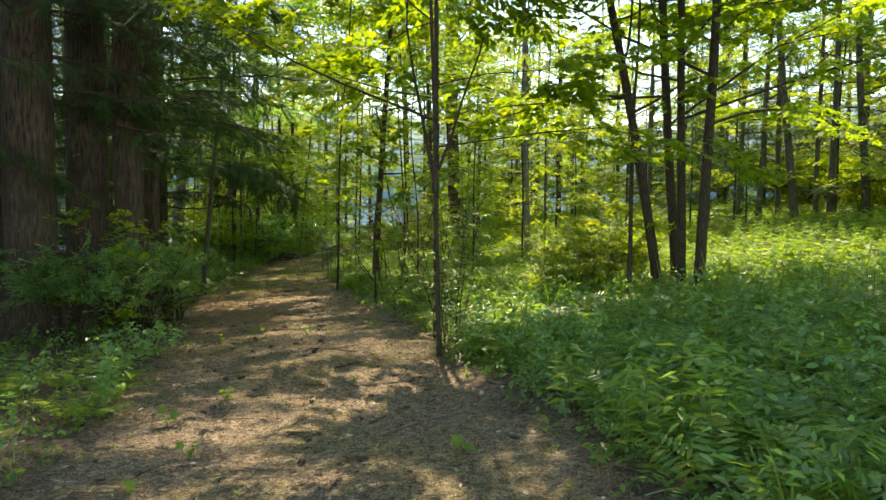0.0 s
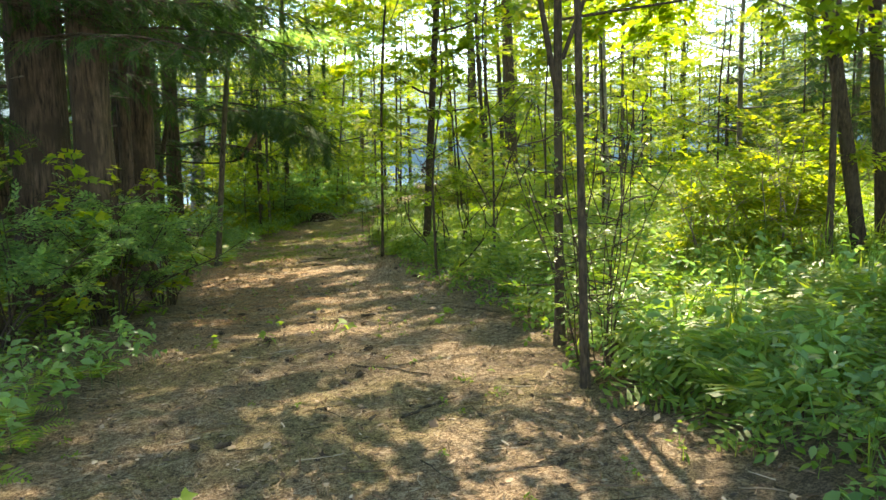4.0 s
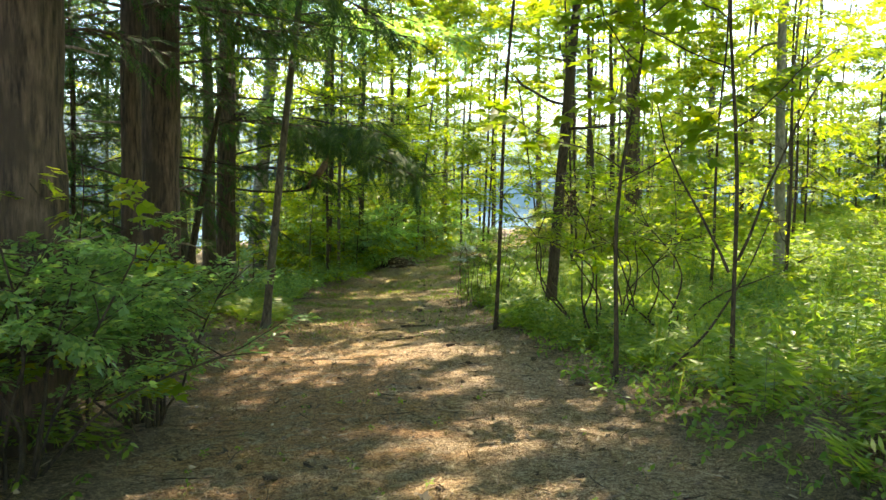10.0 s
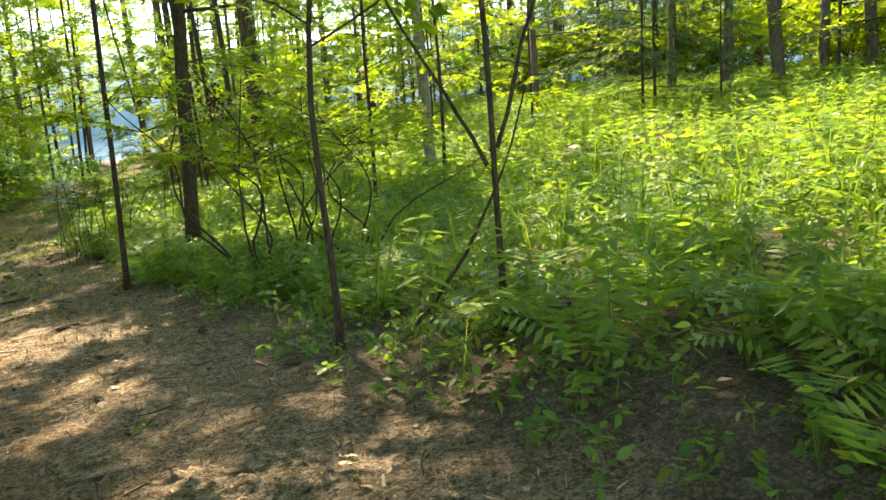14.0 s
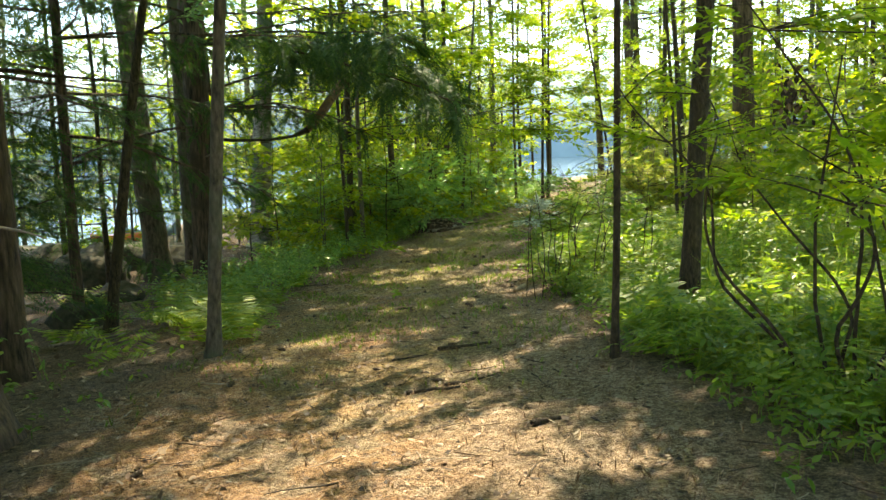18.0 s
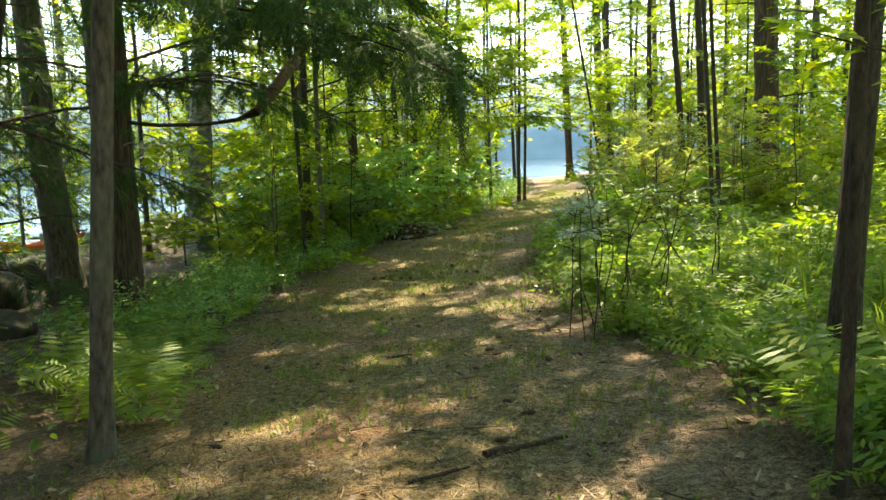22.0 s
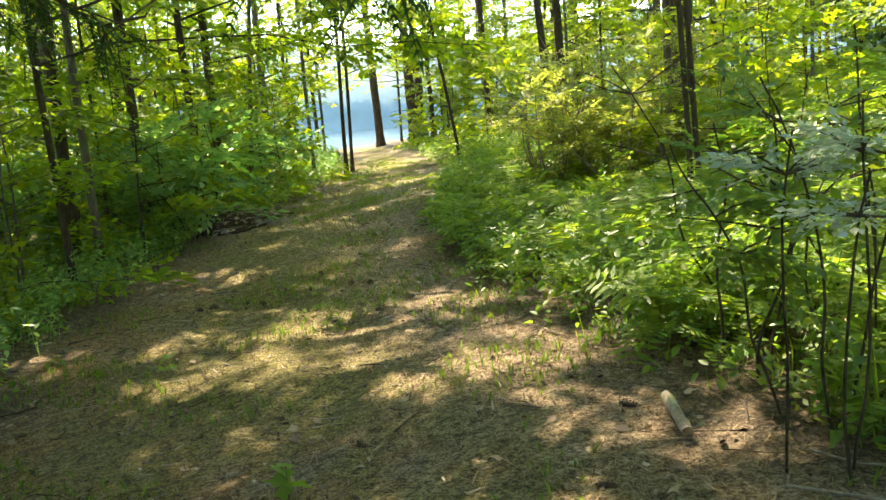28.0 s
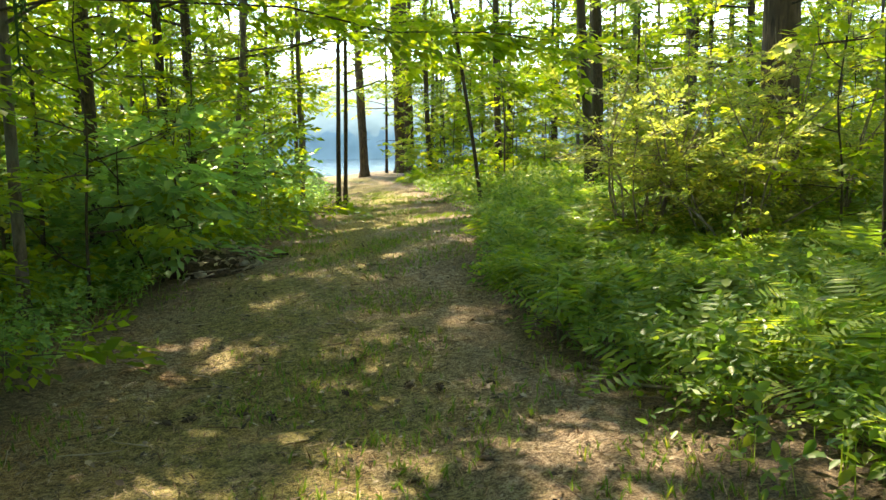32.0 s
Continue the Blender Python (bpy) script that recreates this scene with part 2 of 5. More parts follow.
def spray(one, count, length, size, fan=0.9, droop=0.25):
    """A flat twig end with leaves on both sides."""
    pieces = []
    for i in range(count):
        f = (i + 0.6) / count
        side = 1 if i % 2 else -1
        a = side * fan * (1.15 - 0.75 * f) if i < count - 1 else 0
        v = one[0] * size * rng.uniform(0.75, 1.15)
        v = v @ np.array(Euler((rng.normal(-0.15, 0.25), rng.normal(0, 0.35), 0)).to_matrix()).T
        v = turn_z(-a, v) + [side * 0.02 * length, f * length, -droop * length * f * f + rng.normal(0, 0.02)]
        pieces.append((v, one[1]))
    w = 0.006
    pieces.append((np.array([[-w, 0, 0], [w, 0, 0], [0, length, -droop * length]]), np.array([[0, 1, 2]])))
    return join(pieces)


SPRAY_MAPLE = [spray(LOBED, 7, 0.3, 0.125) for _ in range(3)]
SPRAY_FAR = [spray(OVAL, 13, 0.44, 0.125) for _ in range(4)]
SPRAY_CANOPY = [spray(OVAL, 13, 0.54, 0.14) for _ in range(4)]
SPRAY_BEECH = [spray(OVAL, 9, 0.34, 0.1, 0.8) for _ in range(3)]


def needle_spray(length=0.4, pairs=7, reach=0.12, width=0.022):
    pieces = []
    for i in range(pairs):
        f = (i + 0.5) / pairs
        for side in (-1, 1):
            q = reach * (1.1 - 0.75 * f) * rng.uniform(0.8, 1.2)
            v = np.array([[0, 0, 0], [width, 0.0, 0], [side * q, q * 0.7, rng.normal(-0.02, 0.015)]]) + [0, f * length, -0.1 * f * f]
            pieces.append((v, np.array([[0, 1, 2]])))
    pieces.append((np.array([[-0.008, 0, 0], [0.008, 0, 0], [0, length * 1.1, -0.12]]), np.array([[0, 1, 2]])))
    return join(pieces)


SPRAY_NEEDLE = [needle_spray(0.4, 16, 0.11, 0.01) for _ in range(3)]
SPRAY_FINE = [needle_spray(0.34, 13, 0.05, 0.013) for _ in range(4)]


def crown_mesh(name, sprays, places, ways, mat, tilt=0.25, low=0.8, high=1.25):
    kind = rng.integers(0, len(sprays), len(places))
    got = [scatter(s, aimed(ways[kind == i], tilt, low, high), places[kind == i]) for i, s in enumerate(sprays) if (kind == i).any()]
    return build(name, *join(got), mat)


# ---- the lie of the land ----
LEFT_Y, LEFT_X = (-14, 1, 5.8, 10.9, 14.8, 18.5, 21.5, 26, 29.4, 32.3, 39, 52), (-1.5, -1.9, -2.7, -3.4, -4.7, -5.2, -5.4, -5.3, -4.6, -3.6, -1.6, -0.2)
RIGHT_Y, RIGHT_X = (-14, 0, 2.4, 7.6, 9.8, 12, 15, 16.3, 18.8, 20.5, 23, 26, 28.4, 33, 38.6, 52), (2.4, 1.8, 1.45, 0.6, 0.26, -0.2, -0.6, -1.0, -1.05, -1.7, -1.9, -1.85, -1.6, -0.2, 0.7, 1.6)
RISE_Y, RISE_Z = (-40, -10, 6, 10, 15, 20, 25, 30, 38, 52, 60), (0.0, 0.02, 0, -0.06, -0.15, -0.24, -0.2, 0.05, 0.25, 0.62, 0.6)
WATER = -2.35


def path_left(y):
    return np.interp(y, LEFT_Y, LEFT_X)


def path_right(y):
    return np.interp(y, RIGHT_Y, RIGHT_X)


def smooth_step(a, b, v):
    t = np.clip((v - a) / (b - a), 0, 1)
    return t * t * (3 - 2 * t)


def land(x, y):
    """Height of the ground."""
    x, y = np.asarray(x, float), np.asarray(y, float)
    xs = np.where(x > 14, 14 + (x - 14) * 0.4, x)
    xs = np.clip(np.where(xs > 40, 40, xs), -24, 60)
    z = np.interp(y, RISE_Y, RISE_Z) + 0.066 * xs - 0.0227 * np.clip(y, -60, 56)
    off = np.maximum(path_left(y) - x, x - path_right(y))
    z = z + 0.05 * smooth_step(0, 0.6, off) * (0.6 + np.sin(x * 1.7) * np.sin(y * 1.3 + 1))
    z = z + 0.012 * np.sin(x * 5.1 + y * 2.3) * np.sin(y * 4.3 - x) + 0.02 * np.sin(x * 1.1 - y * 0.7)
    z = z - 0.16 * smooth_step(0.15, 0.9, x - path_right(y)) * smooth_step(12, 15, y) * smooth_step(22, 18, y)
    z = z + 0.07 * np.clip(x - 5, 0, 12) * smooth_step(9, 19, y) * smooth_step(60, 40, y)
    shore = np.maximum(-19 - x - 0.1 * np.clip(10 - y, 0, 60), y - 61 - 0.02 * np.abs(x))
    return z + (-4.5 - z) * smooth_step(0, 9, shore)


def steps_out(low, high, fine, far, grow=1.18):
    core = list(np.arange(low, high + 1e-6, fine))
    step = fine
    a, b = [], []
    lo, hi = core[0], core[-1]
    while hi < far:
        step *= grow
        lo, hi = lo - step, hi + step
        a.append(lo), b.append(hi)
    return np.array(a[::-1] + core + b)


def ground_material():
    m, nodes, links, shade = material("forest_floor")
    where = nodes.new("ShaderNodeTexCoord")
    track = nodes.new("ShaderNodeAttribute")
    track.attribute_name = "track"
    fine = node(nodes, "ShaderNodeTexNoise", Scale=60, Detail=6, Roughness=0.8)
    clods = node(nodes, "ShaderNodeTexNoise", Scale=17, Detail=7, Roughness=0.85)
    mid = node(nodes, "ShaderNodeTexNoise", Scale=3.2, Detail=5, Roughness=0.65)
    wide = node(nodes, "ShaderNodeTexNoise", Scale=0.55, Detail=4)
    for n in (fine, mid, wide, clods):
        links.new(where.outputs["Object"], n.inputs["Vector"])
    both = nodes.new("ShaderNodeMix")
    both.inputs[0].default_value = 0.5
    links.new(fine.outputs["Fac"], both.inputs[2])
    links.new(clods.outputs["Fac"], both.inputs[3])
    grain = both.outputs[0]
    needles = ramp(nodes, [(0.43, (0.035, 0.022, 0.012)), (0.475, (0.17, 0.105, 0.055)), (0.515, (0.31, 0.215, 0.13)), (0.57, (0.54, 0.42, 0.3))])
    links.new(grain, needles.inputs[0])
    rust = ramp(nodes, [(0.42, (0, 0, 0)), (0.58, (0.9, 0.9, 0.9))])
    links.new(mid.outputs["Fac"], rust.inputs[0])
    brown = ramp(nodes, [(0.44, (0.06, 0.027, 0.01)), (0.5, (0.33, 0.165, 0.065)), (0.565, (0.55, 0.33, 0.18))])
    links.new(grain, brown.inputs[0])
    warm = nodes.new("ShaderNodeAttribute")
    warm.attribute_name = "rust"
    share = nodes.new("ShaderNodeMath")
    share.operation, share.use_clamp = "MULTIPLY", True
    links.new(rust.outputs[0], share.inputs[0])
    links.new(warm.outputs["Fac"], share.inputs[1])
    tread = mixed(nodes, links, share.outputs[0], needles.outputs[0], brown.outputs[0])
    moss = ramp(nodes, [(0.44, (0.025, 0.024, 0.006)), (0.5, (0.2, 0.16, 0.035)), (0.58, (0.46, 0.37, 0.12))])
    links.new(grain, moss.inputs[0])
    green = nodes.new("ShaderNodeAttribute")
    green.attribute_name = "moss"
    tread = mixed(nodes, links, green.outputs["Fac"], tread, moss.outputs[0])
    soil = ramp(nodes, [(0.42, (0.03, 0.02, 0.011)), (0.5, (0.12, 0.08, 0.045)), (0.58, (0.36, 0.25, 0.15))])
    links.new(grain, soil.inputs[0])
    colour = mixed(nodes, links, track.outputs["Fac"], soil.outputs[0], tread)
    links.new(colour, shade.inputs["Base Color"])
    shade.inputs["Roughness"].default_value = 0.95
    bump = node(nodes, "ShaderNodeBump", Strength=1.0, Distance=0.08)
    links.new(grain, bump.inputs["Height"])
    links.new(bump.outputs[0], shade.inputs["Normal"])
    return m


gx, gy = steps_out(-8, 7, 0.18, 1500), steps_out(-6, 48, 0.22, 1500)
GX, GY = np.meshgrid(gx, gy)
GZ = land(GX, GY) + 0.008 * rng.normal(0, 1, GX.shape) * (np.abs(GX) < 10)
nx, ny = len(gx), len(gy)
i, j = np.meshgrid(np.arange(ny - 1), np.arange(nx - 1), indexing="ij")
quads = np.stack([i * nx + j, i * nx + j + 1, (i + 1) * nx + j + 1, (i + 1) * nx + j], -1).reshape(-1, 4)
mesh = build("ground", np.stack([GX, GY, GZ], -1).reshape(-1, 3), quads, ground_material(), smooth=True)
wiggle = 0.16 * np.sin(GY * 2.1) + 0.1 * np.sin(GY * 5.3 + 1) + 0.06 * np.sin(GY * 11 + GX * 3)
inside = np.minimum(GX - path_left(GY), path_right(GY) - GX) + wiggle
track = smooth_step(-0.25, 0.3, inside)
middle = 1 - np.abs((GX - path_left(GY)) / (path_right(GY) - path_left(GY) + 1e-6) - 0.45) * 2.2
patchy = 0.5 + 0.5 * np.sin(GX * 1.9 + 1.3 * np.sin(GY * 0.8)) * np.sin(GY * 1.25 + np.sin(GX * 1.4))
moss = np.clip(middle * 1.5, 0, 1) * smooth_step(12, 21, GY) * smooth_step(0.0, 0.5, patchy + rng.normal(0, 0.15, GX.shape))
across = (GX - path_left(GY)) / (path_right(GY) - path_left(GY) + 1e-6)
moss = np.maximum(moss, 0.5 * smooth_step(0.45, 0.8, patchy + rng.normal(0, 0.2, GX.shape)) * smooth_step(11, 7, GY))
rust = 0.15 + 2.0 * smooth_step(7, 11, GY) * smooth_step(0.75, 0.35, across) * smooth_step(30, 22, GY)
for name, values in (("track", track), ("moss", moss), ("rust", rust)):
    a = mesh.attributes.new(name, "FLOAT", "POINT")
    a.data.foreach_set("value", values.ravel().astype(np.float32))
ground = tagged(new("ground", mesh), "forest floor with a needle-strewn footpath between banks", "ground", kind="structure")

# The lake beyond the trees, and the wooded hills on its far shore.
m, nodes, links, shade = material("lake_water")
shade.inputs["Base Color"].default_value = (0.03, 0.06, 0.08, 1)
shade.inputs["Roughness"].default_value = 0.08
ripple = node(nodes, "ShaderNodeTexNoise", Scale=1.6, Detail=4)
where = nodes.new("ShaderNodeTexCoord")
links.new(where.outputs["Object"], ripple.inputs["Vector"])
bump = node(nodes, "ShaderNodeBump", Strength=0.35, Distance=0.2)
links.new(ripple.outputs["Fac"], bump.inputs["Height"])
links.new(bump.outputs[0], shade.inputs["Normal"])
water = build("water", [(-1500, -1500, WATER), (1500, -1500, WATER), (1500, 1500, WATER), (-1500, 1500, WATER)], [(0, 1, 2, 3)], m)
tagged(new("water", water), "calm blue lake glittering behind the trees", "lake", kind="structure")
# Distance haze is put into the hills' pale blue-green base colour.
HILL = plain("haze_tinted_woods", (0.13, 0.19, 0.2), (0.2, 0.27, 0.28), 0.05, 1.0, 1.0)


def hills():
    a = np.linspace(radians(-80), radians(130), 300)
    h = 60 + 20 * smooth_step(-0.1, -0.6, a) + 9 * np.sin(a * 3.1) + 5 * np.sin(a * 7.3 + 1) + 2 * np.sin(a * 19) + rng.normal(0, 1.4, len(a))
    rows = []
    for f, r in ((-0.2, 470), (0.25, 485), (0.6, 520), (0.85, 560), (1.0, 620), (0.7, 720)):
        rows.append(np.stack([-r * np.sin(a), r * np.cos(a), f * h * (1 + 0.03 * rng.normal(0, 1, len(a)))], -1))
    v = np.array(rows)
    n = len(a)
    i, j = np.meshgrid(np.arange(len(rows) - 1), np.arange(n - 1), indexing="ij")
    f = np.stack([i * n + j, i * n + j + 1, (i + 1) * n + j + 1, (i + 1) * n + j], -1).reshape(-1, 4)
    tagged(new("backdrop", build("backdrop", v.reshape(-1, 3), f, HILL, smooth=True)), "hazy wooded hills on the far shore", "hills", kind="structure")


hills()


# ---- trees ----
def trunk_line(height, lean, wob, steps=14):
    s = np.linspace(0, 1, steps)
    p = np.zeros((steps, 3))
    p[:, 2] = s * height
    p[:, 0] = lean[0] * p[:, 2] + wob * (np.sin(s * 9 + rng.uniform(0, 6)) - 0) * s
    p[:, 1] = lean[1] * p[:, 2] + wob * np.sin(s * 7 + rng.uniform(0, 6)) * s
    p[0, :2] = 0
    p[0, 2] = -0.15
    return p


def at_height(line, z):
    return np.array([np.interp(z, line[:, 2], line[:, k]) for k in range(3)])


def dress_bough(w, long, places, ways):
    """Side twigs and needle sprays along a conifer bough of nine points; returns its wood."""
    pieces = [tube(w, np.linspace(0.028, 0.006, len(w)), 5)]
    for q in range(12):
        g = 1.6 + q * 0.53
        u = int(g)
        p = w[u] + (w[min(u + 1, 8)] - w[u]) * (g - u)
        d = w[min(u + 1, 8)] - w[min(u + 1, 8) - 1]
        d = d / np.linalg.norm(d)
        side = np.cross(d, [0, 0, 1]) * (1 if q % 2 else -1)
        w2 = wander(p, d * 0.7 + side + [0, 0, -0.15], long * 0.3 * (1.25 - 0.07 * q), 4, 0.08, -0.2)
        pieces.append(tube(w2, np.linspace(0.01, 0.003, 5), 4))
        for e in np.linspace(0.1, 1, 9):
            v = min(int(e * 4), 3)
            places.append(w2[v] + (w2[v + 1] - w2[v]) * (e * 4 - v))
            ways.append((w2[v + 1] - w2[v]) / np.linalg.norm(w2[v + 1] - w2[v]) + side * rng.normal(0, 0.1) + d * rng.uniform(-0.6, 0.9))
    return pieces


def make_tree(name, x, y, radius, height, lean=(0, 0), bark_mat=None, leaves=None, sprays=None, first=0.35, limbs=14, limb=2.2,
              lift=0.35, per_limb=26, wob=0.05, label="", group="", stubs=0, taper=0.35, category="tree", size=1.0, sides=10, flare=1.5, forks=0, joined=False, top=0.0, boughs=0, bough_z=(1.8, 6.0), bough_long=3.2, bough_turn=None):
    """A tree: a tapered trunk, crooked limbs and a crown of leaf sprays along them."""
    base = new(name)
    base.location = (x, y, float(land(x, y)))
    tagged(base, label, category, group)
    line = trunk_line(height, lean, wob)
    s = np.linspace(0, 1, len(line))
    radii = radius * (1 - (1 - taper) * s)
    radii[0] *= flare
    radii[1] *= 1 + (flare - 1) * 0.15
    radii[-1] *= 0.4
    fine_z = np.concatenate([[-0.15, 0.0, 0.12, 0.3], np.linspace(0.6, height, max(12, int(height * 2.2)))])
    fine = np.array([at_height(line, z) for z in fine_z])
    fine[:, 2] = fine_z
    fr = np.interp(fine_z, line[:, 2], radius * (1 - (1 - taper) * s)) * (1 + (flare - 1) * np.exp(-np.maximum(fine_z, 0) / 0.18))
    part("trunk", build("trunk", *tube(fine, fr, sides, 0.035), bark_mat, smooth=True), base)
    places, ways, wood, fine_places, fine_ways, high_places, high_ways = [], [], [], [], [], [], []
    for k in range(boughs):
        a = rng.uniform(0, 6.28) if bough_turn is None else rng.normal(bough_turn, 0.8)
        w = wander(at_height(line, rng.uniform(*bough_z)), (math.cos(a), math.sin(a), rng.uniform(-0.05, 0.2)), bough_long * rng.uniform(0.7, 1.2), 8, 0.07, -0.25)
        pieces = dress_bough(w, bough_long, fine_places, fine_ways)
        part("bough", build("bough", *join(pieces), bark_mat, smooth=True), base)
    for k in range(limbs):
        f = first + (1 - first) * (k + rng.uniform(0, 0.9)) / limbs
        a = k * 2.4 + rng.uniform(-0.5, 0.5)
        long = limb * (1.15 - 0.75 * (f - first) / (1 - first + 1e-6)) * rng.uniform(0.7, 1.2)
        start = at_height(line, f * height)
        way = np.array([math.cos(a), math.sin(a), lift * rng.uniform(0.5, 1.4)])
        w = wander(start, way, long, 6, 0.13, 0.1)
        r0 = max(0.008, 0.35 * radius * (1.1 - 0.8 * f))
        pieces = [tube(w, np.linspace(r0, 0.005, len(w)), 5)]
        ends = [w]
        for q in range(forks):
            g = rng.integers(2, 5)
            side = np.cross(w[g + 1] - w[g], [0, 0, 1]) * rng.choice([-1, 1])
            w2 = wander(w[g], (w[g + 1] - w[g]) + side * 0.9, long * 0.5, 4, 0.15, 0.05)
            pieces.append(tube(w2, np.linspace(r0 * 0.5, 0.004, len(w2)), 4))
            ends.append(w2)
        if joined:
            wood += pieces[:1]
        else:
            part("branch", build("branch", *join(pieces), bark_mat, smooth=True), base)
        if leaves:
            n = int(per_limb * long / limb)
            for e in range(n):
                w3 = ends[e % len(ends)]
                g = rng.uniform(0.2, 1) ** 0.7 * (len(w3) - 1)
                b = min(int(g), len(w3) - 2)
                p = w3[b] + (w3[b + 1] - w3[b]) * (g - b)
                d = w3[b + 1] - w3[b]
                d = d / np.linalg.norm(d)
                side = np.cross(d, [0, 0, 1]) * rng.uniform(-1.4, 1.4)
                high = bool(top) and f * height > top
                (high_places if high else places).append(p + side * (0.4 if high else 0.18) + [0, 0, rng.normal(0, 0.06)])
                (high_ways if high else ways).append(d + side)
    if wood:
        part("branchwork", build("branchwork", *join(wood), bark_mat, smooth=True), base)["kind"] = "stuff"
    if fine_places:
        part("needles", crown_mesh("needles", SPRAY_FINE, np.array(fine_places), np.array(fine_ways), leaves, 0.3, 0.9, 1.4), base)
    if places:
        ways = np.array(ways)
        ways[:, 2] *= 0.4
        part("crown", crown_mesh("crown", sprays, np.array(places), ways, leaves, 0.3, 0.8 * size, 1.25 * size), base)
    if high_places:
        high_ways = np.array(high_ways)
        high_ways[:, 2] *= 0.4
        part("treetop", crown_mesh("treetop", SPRAY_NEEDLE if leaves == LEAF_NEEDLE else SPRAY_CANOPY, np.array(high_places), high_ways, leaves, 0.3, 0.9 if leaves != LEAF_NEEDLE else 3.0, 1.4 if leaves != LEAF_NEEDLE else 4.2), base)
    for k in range(stubs):
        a, z = rng.uniform(0, 6.3), rng.uniform(1.2, min(7, height * 0.5))
        p = at_height(line, z)
        w = wander(p, (math.cos(a), math.sin(a), rng.uniform(-0.15, 0.2)), rng.uniform(0.6, 1.9) if k % 3 else rng.uniform(0.55, 0.75), 5, 0.1)
        part("dead_branch", build("dead_branch", *tube(w, np.linspace(0.022, 0.005, len(w)), 5), DEADWOOD if k % 3 == 0 else BARK_DARK, smooth=True), base, "bare dead branch")
    return base


def clone(proto, x, y, scale=1.0, turn=0.0):
    return copy_thing(proto, Matrix.Translation((x, y, float(land(x, y)))) @ Matrix.Rotation(turn, 4, "Z") @ Matrix.Diagonal((scale, scale, scale, 1)))


# Big old pines along the dark side of the path.
for x, y, r, h, stubs in ((-5.6, 8.9, 0.44, 21, 10), (-5.35, 10.75, 0.4, 22, 14), (-4.45, 10.4, 0.27, 19, 8), (-5.4, 14.0, 0.13, 15, 10), (-5.45, 14.9, 0.26, 20, 14),
                          (-7.2, 11.8, 0.3, 19, 8), (-7.5, 6.2, 0.36, 20, 8), (-8.5, 15.5, 0.25, 18, 8), (-6.4, 4.0, 0.3, 19, 6), (-6.73, 17.24, 0.14, 16, 10)):
    make_tree("pine_tree", x, y, r, h, (rng.normal(0, 0.01), rng.normal(0, 0.01)), BARK_PINE, LEAF_NEEDLE, SPRAY_NEEDLE, 0.34, 16, 5.0, 0.02, 16, 0.06,
              "tall old pine with dark furrowed bark beside the path", "old pines", stubs, 0.45, size=2.0, sides=14, top=6.5, boughs=6, bough_z=(3.7, 6.9), bough_long=3.4, bough_turn=-0.2)
make_tree("pine_tree", -8.6, 21.3, 0.085, 13, (0.01, 0), BARK_PINE, LEAF_NEEDLE, SPRAY_NEEDLE, 0.4, 12, 2.6, 0.02, 22, 0.05,
          "slim pine with low sweeping boughs", "", 6, 0.5, size=2.0, sides=10, top=6.5, boughs=14, bough_z=(1.9, 6.0), bough_long=3.4)
# Trees on the lake side.
make_tree("maple_tree", -9.5, 25.7, 0.27, 14, (-0.08, 0), BARK_GREY, LEAF_MAPLE, SPRAY_FAR, 0.4, 12, 3.2, 0.5, 40, 0.15, "stout grey maple leaning towards the lake", sides=12, forks=1)
make_tree("maple_tree", -9.0, 26.3, 0.2, 14, (-0.02, 0), BARK_GREY, LEAF_MAPLE, SPRAY_FAR, 0.4, 12, 3.0, 0.5, 36, 0.15, "grey maple trunk among boulders", sides=12, forks=1)
make_tree("pine_tree", -7.9, 24.4, 0.25, 18, (0.005, 0), BARK_PINE, LEAF_NEEDLE, SPRAY_NEEDLE, 0.34, 22, 5.2, 0.02, 36, 0.05, "straight pine above ferns beside the path", "", 8, 0.5, size=2.0, sides=14, top=6.5, boughs=9, bough_z=(2.6, 6.5), bough_long=3.8, bough_turn=-0.6)
make_tree("birch_tree", -8.9, 30.0, 0.27, 14, (0.07, 0), BARK_BIRCH, LEAF_MAPLE, SPRAY_FAR, 0.4, 12, 3.0, 0.5, 36, 0.1, "old birch with peeling pale bark", "", sides=14, forks=1)
make_tree("maple_sapling", -4.84, 17.57, 0.068, 13, (0.1, 0), BARK_GREY, LEAF_DARK, SPRAY_BEECH, 0.36, 16, 3.8, 0.2, 56, 0.06, "slim grey tree at the path's edge", forks=1, top=5)
make_tree("maple_sapling", -7.19, 19.7, 0.075, 8, (0.2, 0), BARK_DARK, LEAF_DARK, SPRAY_BEECH, 0.45, 9, 1.6, 0.2, 26, 0.06, "slim dark leaning tree by the boulders", forks=1)
# The clump of maples at the edge of the clearing.
for x, y, r, lean in ((5.19, 9.0, 0.09, (-0.19, 0)), (5.58, 9.2, 0.09, (-0.08, 0.02)), (5.45, 8.7, 0.08, (-0.02, 0)), (5.56, 8.2, 0.095, (0.03, 0))):
    make_tree("maple_tree", x, y, r, 13, lean, BARK_DARK, LEAF_MAPLE, SPRAY_MAPLE, 0.22, 18, 4.3, 0.25, 85, 0.1, "dark maple stem in a clump at the clearing", "maple clump", forks=1, top=6.5)
make_tree("maple_sapling", 4.4, 8.3, 0.042, 6, (0.01, 0), BARK_DARK, LEAF_MAPLE, SPRAY_MAPLE, 0.5, 7, 1.2, 0.3, 20, 0.05, "thin dark sapling near the maple clump")
